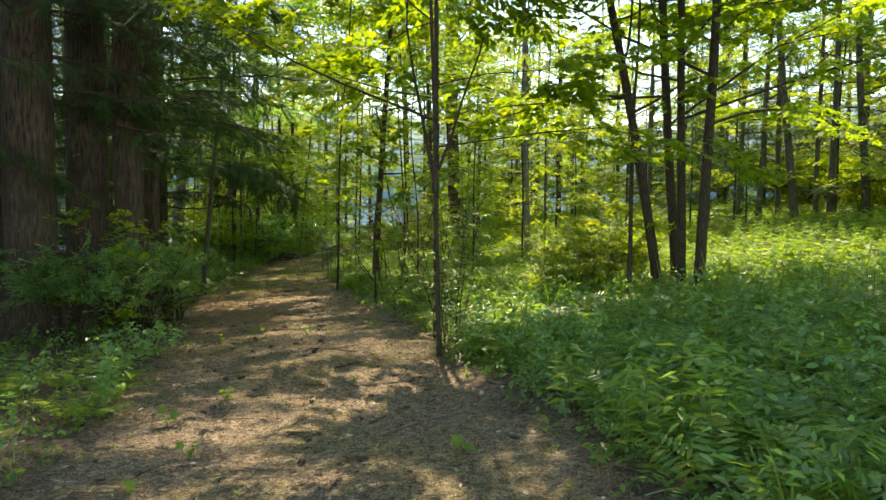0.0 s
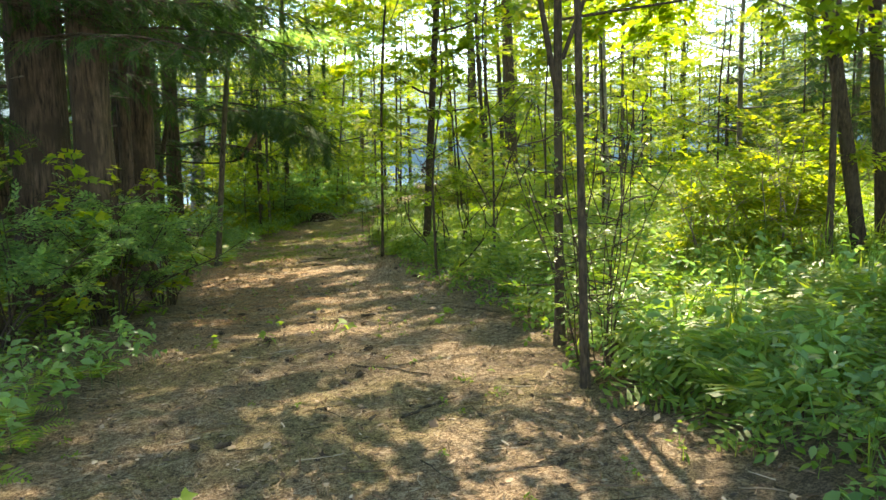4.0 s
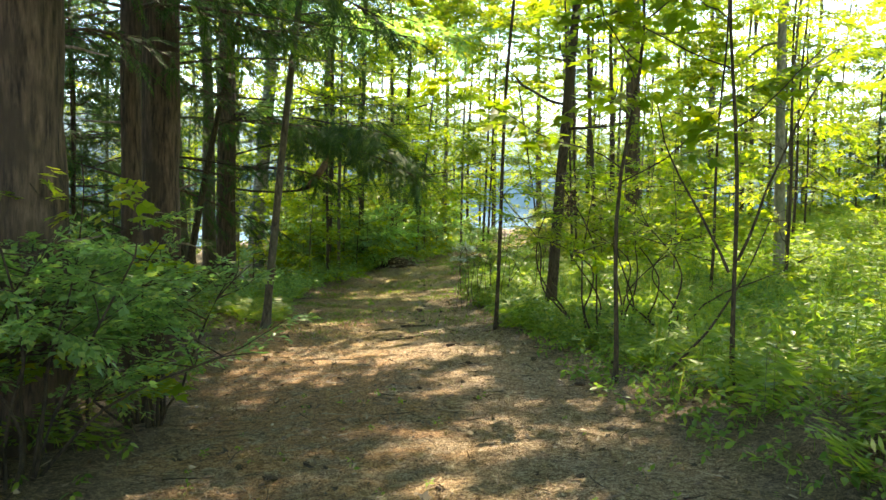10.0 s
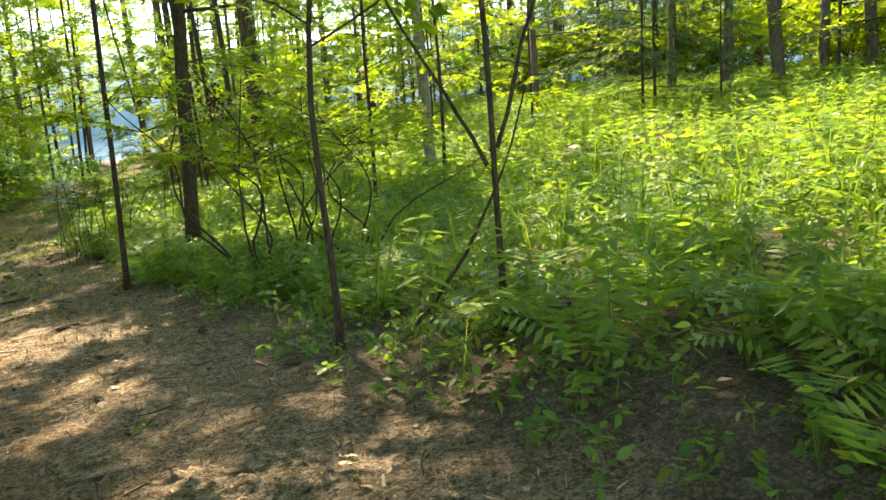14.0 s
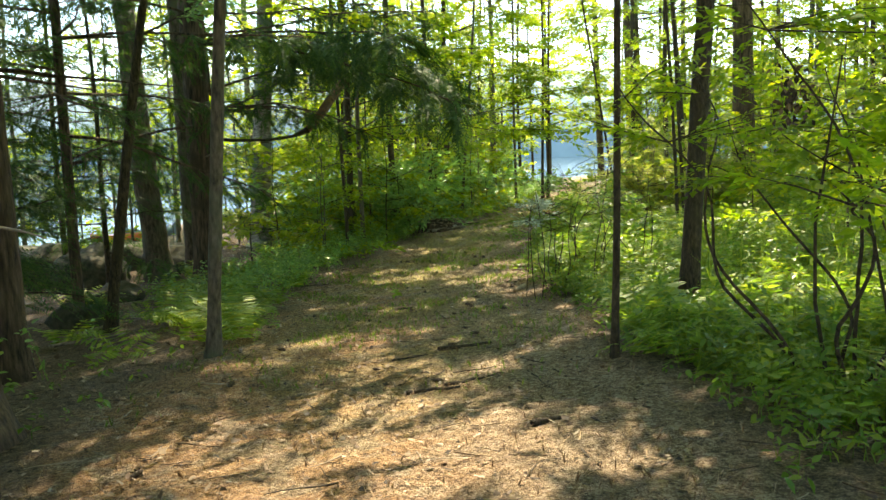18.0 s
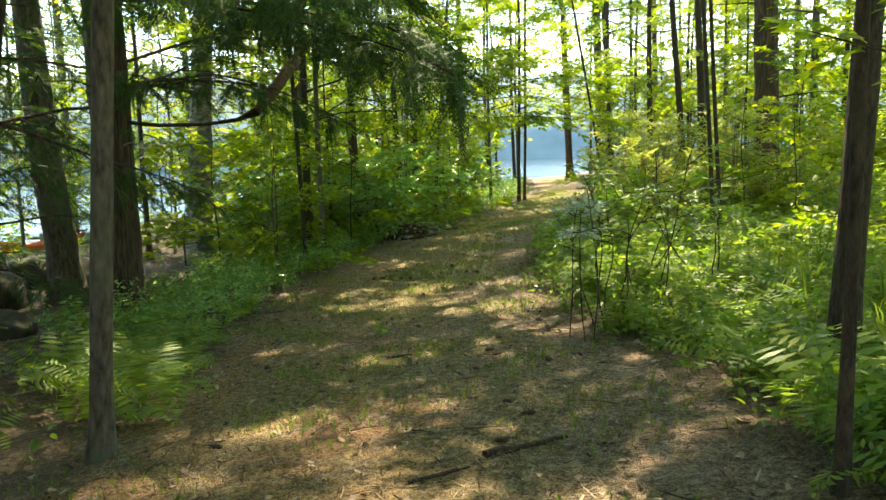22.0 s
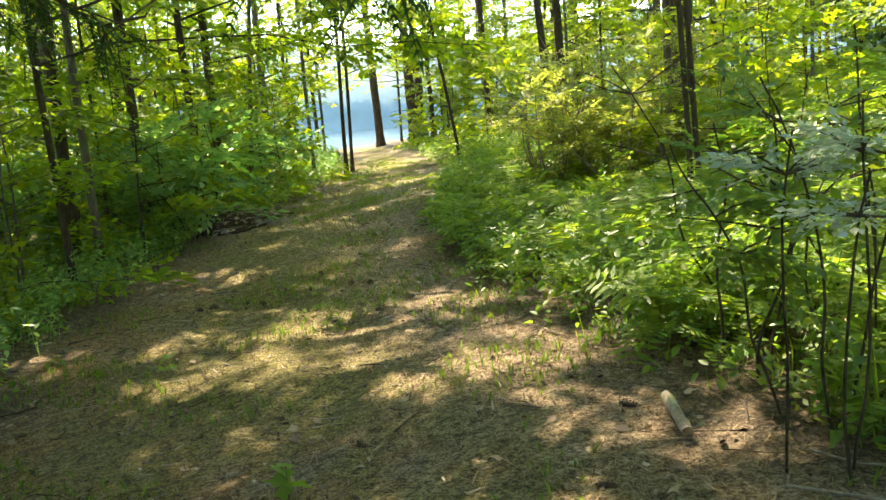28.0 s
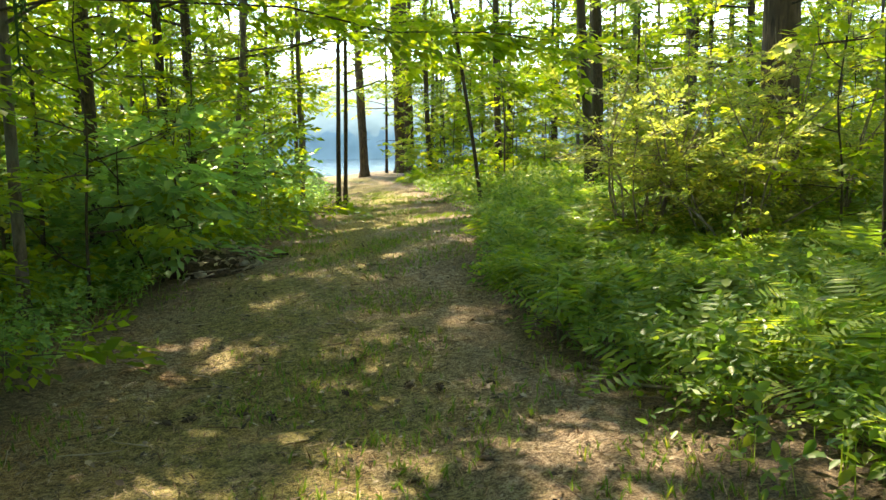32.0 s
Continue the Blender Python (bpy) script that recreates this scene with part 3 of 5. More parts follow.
# Slim trees close to the path.
edge_maple = make_tree("maple_sapling", 1.05, 6.05, 0.039, 13, (-0.008, 0), BARK_DARK, LEAF_MAPLE, SPRAY_MAPLE, 0.2, 18, 3.7, 0.2, 60, 0.05, "slim dark maple at the path's edge", forks=1, top=5.0)
for start, way, long, r in (((0.0, 0, 1.95), (-0.16, 0, 1), 2.6, 0.028), ((0.02, 0, 2.3), (0.42, 0, 1), 1.9, 0.02)):
    part("side_stem", build("side_stem", *tube(wander(start, way, long, 8, 0.05, 0.35), np.linspace(r, 0.012, 9), 7), BARK_DARK, smooth=True), edge_maple)
sweep = wander((0.0, 0.0, 2.95), (-1, -0.1, 0.45), 3.4, 10, 0.05, 0.1)
pieces = [tube(sweep, np.linspace(0.024, 0.006, 11), 6)]
for g in range(2, 10):
    pieces.append(tube(wander(sweep[g], (rng.normal(-0.6, 0.3), rng.normal(0, 0.5), -0.7), rng.uniform(0.4, 0.9), 4, 0.15), np.linspace(0.007, 0.003, 5), 4))
part("dead_branch", build("dead_branch", *join(pieces), BARK_DARK, smooth=True), edge_maple, "long bare branch arching over the path")
make_tree("maple_sapling", 1.02, 4.81, 0.028, 11, (-0.03, 0), BARK_DARK, LEAF_MAPLE, SPRAY_MAPLE, 0.28, 16, 3.4, 0.2, 60, 0.05, "slim brown maple at the path's edge", forks=1, top=4.5)
make_tree("maple_sapling", -1.03, 16.38, 0.03, 12, (0.036, 0.0), BARK_DARK, LEAF_MAPLE, SPRAY_MAPLE, 0.46, 14, 3.2, 0.12, 60, 0.2, "thin crooked black-barked tree rooted in the path's edge", forks=1, top=5.5)
make_tree("pine_tree", -0.1, 18.6, 0.1, 15, (0.06, 0), BARK_DARK, LEAF_MAPLE, SPRAY_BEECH, 0.18, 16, 2.1, 0.15, 34, 0.05, "dark straight trunk wrapped in bright leaves", forks=1, top=7)
make_tree("maple_sapling", 0.08, 12.06, 0.022, 5.5, (0.01, 0), BARK_DARK, LEAF_MAPLE, SPRAY_MAPLE, 0.3, 13, 1.2, 0.6, 13, 0.22, "spindly forked sapling beside the path")
forked = make_tree("maple_sapling", 0.98, 11.55, 0.021, 5.0, (-0.03, 0), BARK_DARK, LEAF_MAPLE, SPRAY_MAPLE, 0.42, 9, 1.1, 0.6, 9, 0.1, "spindly forked sapling among ferns")
for start, way, long in (((0, 0, 1.1), (0.5, 0.1, 1), 1.9), ((-0.55, 0.1, 0.1), (0.85, 0, 0.8), 1.6), ((-0.07, 0, 1.0), (-0.4, 0, 1), 1.6)):
    part("side_stem", build("side_stem", *tube(wander(start, way, long, 9, 0.08, 0.2), np.linspace(0.014, 0.005, 10), 6), BARK_DARK, smooth=True), forked)
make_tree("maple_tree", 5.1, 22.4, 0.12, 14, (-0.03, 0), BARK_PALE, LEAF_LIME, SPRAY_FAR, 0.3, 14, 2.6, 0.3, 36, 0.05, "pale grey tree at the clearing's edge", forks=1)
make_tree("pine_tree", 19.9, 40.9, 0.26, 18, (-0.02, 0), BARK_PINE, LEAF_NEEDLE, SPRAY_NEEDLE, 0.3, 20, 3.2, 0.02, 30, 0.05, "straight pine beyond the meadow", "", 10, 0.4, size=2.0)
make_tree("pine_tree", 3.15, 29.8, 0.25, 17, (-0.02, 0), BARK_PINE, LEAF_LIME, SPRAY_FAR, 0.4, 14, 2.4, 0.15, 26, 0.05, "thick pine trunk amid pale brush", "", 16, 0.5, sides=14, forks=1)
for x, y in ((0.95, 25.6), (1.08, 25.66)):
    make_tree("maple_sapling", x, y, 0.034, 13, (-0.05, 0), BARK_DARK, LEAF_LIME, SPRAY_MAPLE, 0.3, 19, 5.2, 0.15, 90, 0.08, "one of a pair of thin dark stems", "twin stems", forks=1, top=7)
for x, y, r, lean in ((1.63, 56, 0.2, -0.03), (3.3, 56, 0.26, -0.02), (3.95, 57, 0.22, -0.03), (6.3, 57, 0.17, 0.0)):
    make_tree("pine_tree", x, y, r, 18, (lean, 0), BARK_PINE, LEAF_NEEDLE, SPRAY_NEEDLE, 0.45, 16, 3.0, 0.02, 26, 0.04, "pine on the knoll above the lake", "pines by the lake", 6, 0.5, size=2.0)
for x, y, r, lean, bark_mat in ((-1.64, 39.0, 0.055, 0.02, BARK_DARK), (-1.45, 39.3, 0.05, 0.03, BARK_DARK), (-4.02, 33.5, 0.045, 0.094, BARK_GREY), (-2.54, 37.9, 0.05, 0.0, BARK_GREY),
                                (0.6, 35.0, 0.036, -0.15, BARK_DARK), (-5.8, 28.4, 0.055, 0.0, BARK_GREY), (-4.7, 36.0, 0.1, 0.01, BARK_DARK), (-5.82, 27.0, 0.04, -0.02, BARK_DARK),
                                (2.6, 34.5, 0.09, -0.06, BARK_DARK), (3.4, 35.8, 0.11, -0.03, BARK_DARK)):
    make_tree("maple_sapling", x, y, r, 14, (lean, 0), bark_mat, LEAF_MAPLE, SPRAY_FAR, 0.18 if x < 0 else 0.5, 19, 4.0 if x < 0 else 1.8, 0.2, 42 if x < 0 else 22, 0.08, "slender pole of a young maple beside the path", "young maples", top=8)

# Kinds of trees that fill the woods.
def bush(name, x, y, height, spread, stems, leaves, sprays, bark_mat, label, group="", per_stem=40, size=1.0, category="shrub", bend=0.14, stem=0.014, low=2, wave=0.0, twig=0.34):
    """A many-stemmed shrub."""
    base = new(name)
    base.location = (x, y, float(land(x, y)))
    tagged(base, label, category, group)
    places, ways, wood = [], [], []
    for k in range(stems):
        a = k * 2.4 + rng.uniform(-0.4, 0.4)
        out = rng.uniform(0.15, 1) * spread / height
        w = wander((0.12 * math.cos(a), 0.12 * math.sin(a), -0.05), (out * math.cos(a), out * math.sin(a), 1), height * rng.uniform(0.75, 1.15), 8, bend, -0.1)
        if wave:
            w = np.repeat(w, 3, axis=0)[1:-1]
            w = (w + np.roll(w, 1, 0) + np.roll(w, -1, 0))[1:-1] / 3
            s = np.linspace(0, 1, len(w))
            amount, beat = wave * rng.uniform(0.3, 1.2, 2), rng.uniform(4.5, 10, 2)
            w[:, 0] += amount[0] * np.sin(beat[0] * s + 2.1 * k) * np.minimum(4 * s, 1)
            w[:, 1] += amount[1] * np.sin(beat[1] * s + 1.3 * k) * np.minimum(4 * s, 1)
        wood.append(tube(w, np.linspace(stem, 0.004, len(w)), 5))
        for q in range(5):
            g = int(rng.integers(low, 8) / 8 * (len(w) - 1))
            b2 = rng.uniform(0, 6.28)
            w2 = wander(w[g], (math.cos(b2), math.sin(b2), 0.25), twig * height * rng.uniform(0.5, 1.1), 4, 0.15)
            wood.append(tube(w2[::2], np.linspace(0.007, 0.003, 3), 3))
            for e in range(per_stem // 5):
                h = rng.uniform(0.1, 1) * 4
                v = min(int(h), 3)
                d = (w2[v + 1] - w2[v]) / np.linalg.norm(w2[v + 1] - w2[v])
                places.append(w2[v] + (w2[v + 1] - w2[v]) * (h - v))
                ways.append(d + np.cross(d, [0, 0, 1]) * rng.uniform(-1.5, 1.5))
    part("branchwork", build("branchwork", *join(wood), bark_mat, smooth=True), base)["kind"] = "stuff"
    part("foliage", crown_mesh("foliage", sprays, np.array(places), np.array(ways), leaves, 0.3, 0.8 * size, 1.25 * size), base)
    return base


J = dict(joined=True)
protos = [
    make_tree("young_maple", -9, 36, 0.055, 11, (0.01, 0), BARK_GREY, LEAF_MAPLE, SPRAY_FAR, 0.16, 16, 2.1, 0.2, 13, 0.1, "slender leafy pole in the woods", "woodland poles", sides=6),
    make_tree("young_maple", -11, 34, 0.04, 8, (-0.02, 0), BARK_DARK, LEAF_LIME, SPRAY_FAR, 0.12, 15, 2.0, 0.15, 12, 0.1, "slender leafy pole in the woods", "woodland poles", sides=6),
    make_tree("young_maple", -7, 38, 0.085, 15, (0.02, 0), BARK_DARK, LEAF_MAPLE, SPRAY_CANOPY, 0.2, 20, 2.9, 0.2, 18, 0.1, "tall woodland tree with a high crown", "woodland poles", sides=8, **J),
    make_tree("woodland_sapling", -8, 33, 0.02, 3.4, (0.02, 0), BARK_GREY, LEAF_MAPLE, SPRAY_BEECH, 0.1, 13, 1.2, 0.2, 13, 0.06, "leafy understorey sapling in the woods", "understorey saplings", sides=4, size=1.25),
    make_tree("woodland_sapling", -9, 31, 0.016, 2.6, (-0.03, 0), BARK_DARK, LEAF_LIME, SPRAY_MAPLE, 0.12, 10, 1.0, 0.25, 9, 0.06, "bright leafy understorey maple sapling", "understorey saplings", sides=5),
    make_tree("young_hemlock", -7.5, 13, 0.06, 7, (0, 0), BARK_DARK, LEAF_NEEDLE, SPRAY_FINE, 0.1, 30, 1.8, 0.0, 34, 0.04, "young hemlock with drooping dark sprays", "hemlocks", sides=5, size=1.5, **J),
    bush("leafy_shrub", 6, 33, 2.4, 1.5, 8, LEAF_LIME, SPRAY_CANOPY, BARK_DARK, "broad leafy shrub at the wood's edge", "wood-edge shrubs", 25),
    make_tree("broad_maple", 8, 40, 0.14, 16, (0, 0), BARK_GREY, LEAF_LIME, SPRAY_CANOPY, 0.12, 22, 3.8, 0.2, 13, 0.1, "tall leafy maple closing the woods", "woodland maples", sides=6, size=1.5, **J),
    bush("leafy_shrub", -9.5, 40, 2.0, 1.3, 8, LEAF_DARK, SPRAY_BEECH, BARK_DARK, "dense green shrub beneath the trees", "wood-edge shrubs", 20, 1.6),
    make_tree("far_maple", 14, 47, 0.12, 15, (0.01, 0), BARK_GREY, LEAF_MAPLE, SPRAY_CANOPY, 0.08, 26, 3.2, 0.2, 24, 0.1, "tall dense maple deep in the woods", "far maples", sides=6, size=1.2, **J),
    make_tree("far_maple", 26, 30, 0.12, 14, (-0.02, 0), BARK_DARK, LEAF_LIME, SPRAY_CANOPY, 0.12, 24, 3.4, 0.2, 22, 0.1, "tall dense maple deep in the woods", "far maples", sides=6, size=1.2, **J),
]
for x, y, r, lean in ((13.6, 23.2, 0.12, 0.05), (14.6, 22.4, 0.16, -0.12), (15.6, 22.0, 0.13, 0.02), (15.0, 24.5, 0.11, -0.02), (16.6, 21.4, 0.15, -0.08), (17.6, 21.0, 0.12, 0.06), (16.2, 24.0, 0.1, 0.0), (18.4, 19.6, 0.14, -0.05), (14.0, 25.8, 0.1, 0.03)):
    make_tree("grove_tree", x, y, r, 14, (lean, 0), BARK_GREY, LEAF_MAPLE, SPRAY_CANOPY, 0.3, 14, 3.2, 0.25, 22, 0.12, "grey-barked tree in the grove above the meadow", "grove above the meadow", sides=8, joined=True)
taken = [(t.location.x, t.location.y, 0.6) for t in scene.objects if t.type == "EMPTY"]


def clear_of(x, y, gap):
    return all((x - a) ** 2 + (y - b) ** 2 > gap * g for a, b, g in taken)


def fill(kinds, count, x0, x1, y0, y1, gap, margin=0.7, low=0.75, high=1.25):
    done = tries = 0
    while done < count and tries < count * 40:
        tries += 1
        x, y = rng.uniform(x0, x1), rng.uniform(y0, y1)
        if path_left(y) - margin < x < path_right(y) + margin or not clear_of(x, y, gap) or land(x, y) < WATER + 0.15:
            continue
        clone(protos[int(rng.choice(kinds))], x, y, rng.uniform(low, high), rng.uniform(0, 6.28))
        taken.append((x, y, gap))
        done += 1


# Tall trees at (-5.7, 31.8) and (-5.0, 34.6) are added to shade the path.
for x, y, k, s in ((9.5, 35, 0, 0.9), (8.6, 30.4, 1, 1.0), (-7.2, 33, 7, 0.9), (-3.6, 43, 7, 0.9), (4.6, 20.6, 1, 0.9),
                   (2.9, 19.6, 1, 0.8), (-4.25, 8.3, 4, 0.85), (-4.1, 10.5, 4, 0.8), (7.0, 27.0, 1, 1.1), (9.6, 26.0, 1, 1.0), (11.5, 29.0, 7, 0.8), (13.5, 25.0, 1, 1.2), (6.2, 25.2, 0, 1.0), (15.5, 21.5, 1, 1.2), (-5.7, 31.8, 2, 1.1), (-5.0, 34.6, 2, 1.0), (1.9, 27.2, 4, 0.9), (2.5, 26.5, 4, 0.8), (2.9, 22.6, 3, 1.0), (-6.3, 29.2, 2, 1.0)):
    clone(protos[k], x, y, s, x * 3)
    taken.append((x, y, 0.6))
for x, y, s in ((-8.9, 19.0, 1.0), (-11.0, 21.5, 1.3), (-12.5, 24.0, 1.4), (-9.6, 17.2, 1.1), (-13.2, 20.0, 1.4), (-10.4, 30.8, 1.2), (-8.3, 17.9, 0.8), (-10.2, 19.6, 1.1), (-9.9, 24.4, 1.0), (-11.8, 26.0, 1.2)):
    clone(protos[5], x, y, s, y)
    taken.append((x, y, 0.6))
fill([9, 10], 8, 8, 18, 44, 58, 1.6, 1.4)      # deep woods
fill([9, 10, 10], 34, 20, 46, -2, 54, 1.6)
for x, y, size in ((11.2, 23.4, 0.7), (12.2, 24.2, 0.8), (12.9, 22.6, 0.55)):
    clone(protos[5], x, y, size, x)
    taken.append((x, y, 0.6))
fill([0, 1, 0], 34, -14, -4, 28, 60, 0.9, 0.8)        # between path and lake
fill([3, 4, 8], 44, -11, -3, 29.5, 58, 0.55, 0.6)
fill([3, 3, 4, 8], 22, -8.5, -3.6, 26.5, 38, 0.35, 0.5)
fill([3, 4, 1], 24, -12, 9, 44, 60, 0.7, 0.6, 1.2, 2.0)
fill([0, 1, 0, 1, 2], 40, 2, 22, 36, 60, 1.0, 1.0)       # right of the path's end
fill([3, 4], 26, 0, 12, 36, 56, 0.7, 0.7)
fill([4, 3], 5, 3.5, 9, 28, 35, 0.8, 1.6)          # brush by the thick pine
fill([2, 0], 18, -11, 10, 47, 60, 1.0, 0.8)           # against the lake
fill([0, 1, 3, 7], 26, -20, -12.5, 28, 46, 1.0)
fill([0, 1, 3, 3], 22, -22, -11.5, 13, 27, 0.9)       # behind the boulders
fill([7, 2, 7, 5, 7], 58, 18, 44, -4, 52, 1.4)        # beyond the meadow
fill([6, 6, 8, 5, 5], 46, 15, 28, 0, 44, 0.9, 1, 1.0, 1.7)
fill([5, 5, 8], 18, -13, -7.0, 2, 17, 0.9, 1.6)       # under the pines
fill([2, 0, 7], 20, -18, -8.5, -6, 19, 1.5)
fill([2, 7], 7, -16, 18, -22, -8, 1.8, 1.2)          # behind
fill([2, 7], 8, 9, 17, -9, 0, 1.5, 1.2)

# ---- undergrowth ----


def frond(length=0.5, pairs=9, width=0.17):
    """One arching fern frond along y."""
    pieces = []
    s = np.linspace(0.12, 1, pairs)
    def arch(f):
        return np.array([0, length * (f - 0.18 * f * f), length * (0.75 * f - 0.68 * f * f)])
    for f in s:
        w = width * math.sin(math.pi * (0.18 + 0.8 * f)) ** 0.8 + 0.01
        p, q = arch(f), arch(min(1.05, f + 0.5 / pairs))
        for side in (-1, 1):
            tip = p + [side * w, 0.28 * w, -0.15 * w + rng.normal(0, 0.01)]
            pieces.append((np.array([p, (p + tip) / 2 + (q - p) * 0.85, tip, (p + tip) / 2 - (q - p) * 0.55]), np.array([[0, 1, 2], [0, 2, 3]])))
    return join(pieces)


def fern_plant(fronds=6, length=0.55, pairs=9, loose=False):
    pieces = []
    for k in range(fronds):
        v, f = frond(length * rng.uniform(0.75, 1.15), pairs, 0.26 * length)
        tip = Euler((rng.uniform(0.1, 0.55), 0, 0)).to_matrix()
        pieces.append((turn_z(k * 6.283 / fronds + rng.uniform(-0.4, 0.4), v @ np.array(tip).T), f))
    return pieces if loose else join(pieces)


def herb(leaves=8, height=0.4, size=0.12, one=OVAL, spread=0.6, loose=False):
    pieces = [(np.array([[-0.004, 0, -0.05], [0.004, 0, -0.05], [0, 0.0, height]]), np.array([[0, 1, 2]]))]
    for k in range(leaves):
        f = 0.3 + 0.7 * (k + 1) / leaves
        v = one[0] * size * rng.uniform(0.7, 1.2)
        v = v @ np.array(Euler((rng.uniform(-0.9, spread), rng.normal(0, 0.45), 0)).to_matrix()).T
        pieces.append((turn_z(k * 2.4 + rng.uniform(-0.5, 0.5), v) + [rng.normal(0, 0.03), rng.normal(0, 0.03), f * height * rng.uniform(0.85, 1.1)], one[1]))
    return pieces if loose else join(pieces)


def weed(height=0.8, whorls=6, size=0.17, loose=False):
    pieces = [(np.array([[-0.006, 0, -0.05], [0.006, 0, -0.05], [0, 0, height]]), np.array([[0, 1, 2]]))]
    for k in range(whorls):
        for q in range(3):
            v = BLADE[0] * size * rng.uniform(0.8, 1.2) * (1.1 - 0.3 * k / whorls)
            v = v @ np.array(Euler((rng.uniform(-0.45, 0.5), rng.normal(0, 0.3), 0)).to_matrix()).T
            pieces.append((turn_z(k * 0.9 + q * 2.094 + rng.uniform(-0.2, 0.2), v) + [0, 0, height * (0.3 + 0.7 * (k + 1) / whorls)], BLADE[1]))
    return pieces if loose else join(pieces)


def tuft(blades=7, height=0.35):
    pieces = []
    for k in range(blades):
        h, b, w = height * rng.uniform(0.6, 1.2), rng.uniform(0.15, 0.6), 0.0025 + 0.006 * height
        v = np.array([[-w, 0, 0], [w, 0, 0], [0.7 * w, b * h * 0.4, h * 0.65], [-0.7 * w, b * h * 0.4, h * 0.65], [0, b * h, h * 0.9]])
        pieces.append((turn_z(rng.uniform(0, 6.28), v), np.array([[0, 1, 2], [0, 2, 3], [3, 2, 4]])))
    return join(pieces)


def sow(name, kinds, count, x0, x1, y0, y1, keep, mat, label, category, tilt=0.15, low=0.7, high=1.3, sink=0.0):
    """Plants nobody could count, as one object."""
    x, y = rng.uniform(x0, x1, count), rng.uniform(y0, y1, count)
    ok = rng.uniform(0, 1, count) < keep(x, y)
    x, y = x[ok], y[ok]
    z = land(x, y) - sink
    kind = rng.integers(0, len(kinds), len(x))
    got = [scatter(k, spin((kind == i).sum(), tilt, low, high), np.stack([x, y, z], -1)[kind == i]) for i, k in enumerate(kinds) if (kind == i).any()]
    return tagged(new(name, build(name, *join(got), mat)), label, category, kind="stuff")


def off_right(x, y):
    return x - path_right(y)


def off_left(x, y):
    return path_left(y) - x


def clumpy(x, y, a=0.9, b=0.0):
    return 0.5 + 0.5 * np.sin(x * a + 2 * np.sin(y * 0.6 * a + b)) * np.sin(y * a * 1.1 + 1.5 * np.sin(x * 0.7 * a))


FERNS = [fern_plant(int(rng.integers(4, 7)), rng.uniform(0.5, 0.7), 11) for _ in range(5)]
TALL_FERNS = [fern_plant(int(rng.integers(6, 9)), rng.uniform(0.62, 0.8), 19) for _ in range(4)]
FERNS_LIGHT = [fern_plant(4, 0.7, 5) for _ in range(4)]
HERBS = [herb(int(rng.integers(10, 15)), rng.uniform(0.25, 0.55), rng.uniform(0.05, 0.08), FOLDED) for _ in range(6)]
LOW = [herb(6, rng.uniform(0.06, 0.14), rng.uniform(0.045, 0.075), FOLDED) for _ in range(5)]
WEEDS = [weed(rng.uniform(0.55, 0.9), 8, 0.12) for _ in range(4)]
TUFTS = [tuft(7, rng.uniform(0.25, 0.5)) for _ in range(4)]
edge = smooth_step


def front(x, y):
    """Low cover rather than tall weeds before the maple clump."""
    return np.maximum(edge(5.5, 9.5, y), edge(2.5, 0.5, y) * 0.4)


sow("ground_cover", LOW + HERBS[:2], 9000, 1, 13, -5, 10, lambda x, y: edge(0.0, 0.5, off_right(x, y)) * edge(10, 7, y) * (0.35 + 0.65 * clumpy(x, y, 1.2, 3)), LEAF_DARK, "low dark herbs before the maple clump", "undergrowth", 0.25, 0.8, 1.6)
sow("fern_bank", FERNS, 3000, -3, 9, -4, 45, lambda x, y: edge(0.25, 1.0, off_right(x, y)) * edge(9, 4, off_right(x, y)) * (0.25 + 0.75 * clumpy(x, y)) * (0.3 + 0.7 * front(x, y)), LEAF_FERN, "dense bank of green ferns beside the path", "ferns")
sow("herb_bank", HERBS, 13500, -3, 10, -4, 48, lambda x, y: edge(-0.05, 0.5, off_right(x, y)) * edge(9, 4, off_right(x, y)) * (0.35 + 0.65 * front(x, y)) * np.maximum(edge(0.5, 1.3, off_right(x, y)), np.maximum(0.35, edge(13, 15, y))), LEAF_HERB, "leafy herbs along the path's edge", "undergrowth")
sow("low_plants", LOW, 20000, -8, 4, -4, 48, lambda x, y: np.maximum(edge(-0.2, 0.25, off_right(x, y)) * edge(2.2, 0.6, off_right(x, y)), (0.2 + 0.5 * np.maximum(edge(20, 23, y), edge(9, 7, y))) * edge(-0.1, 0.5, off_left(x, y)) * edge(3, 1, off_left(x, y))), LEAF_HERB, "low leafy seedlings at the path's edge", "undergrowth")
sow("tall_weeds", WEEDS, 2500, 0, 16, -2, 42, lambda x, y: edge(0.7, 1.6, off_right(x, y)) * (0.15 + 0.85 * clumpy(x, y, 0.7, 1)) * front(x, y), LEAF_FERN, "tall leafy weeds in the clearing", "weeds", 0.15, 0.6, 0.95)
sow("meadow_ferns", FERNS_LIGHT, 4600, 4, 34, -2, 48, lambda x, y: edge(4, 7, off_right(x, y)) * edge(34, 20, x) * np.maximum(front(x, y), edge(8, 12, x)), LEAF_FERN, "sunlit meadow of ferns and weeds", "meadow", 0.15, 0.9, 1.6)
sow("meadow_herbs", HERBS + TUFTS + WEEDS[:2], 10000, 4, 30, -2, 46, lambda x, y: edge(4, 8, off_right(x, y)) * np.maximum(front(x, y), edge(8, 12, x)), LEAF_FERN, "sunlit leafy weeds in the meadow", "meadow", 0.2, 0.8, 1.25)
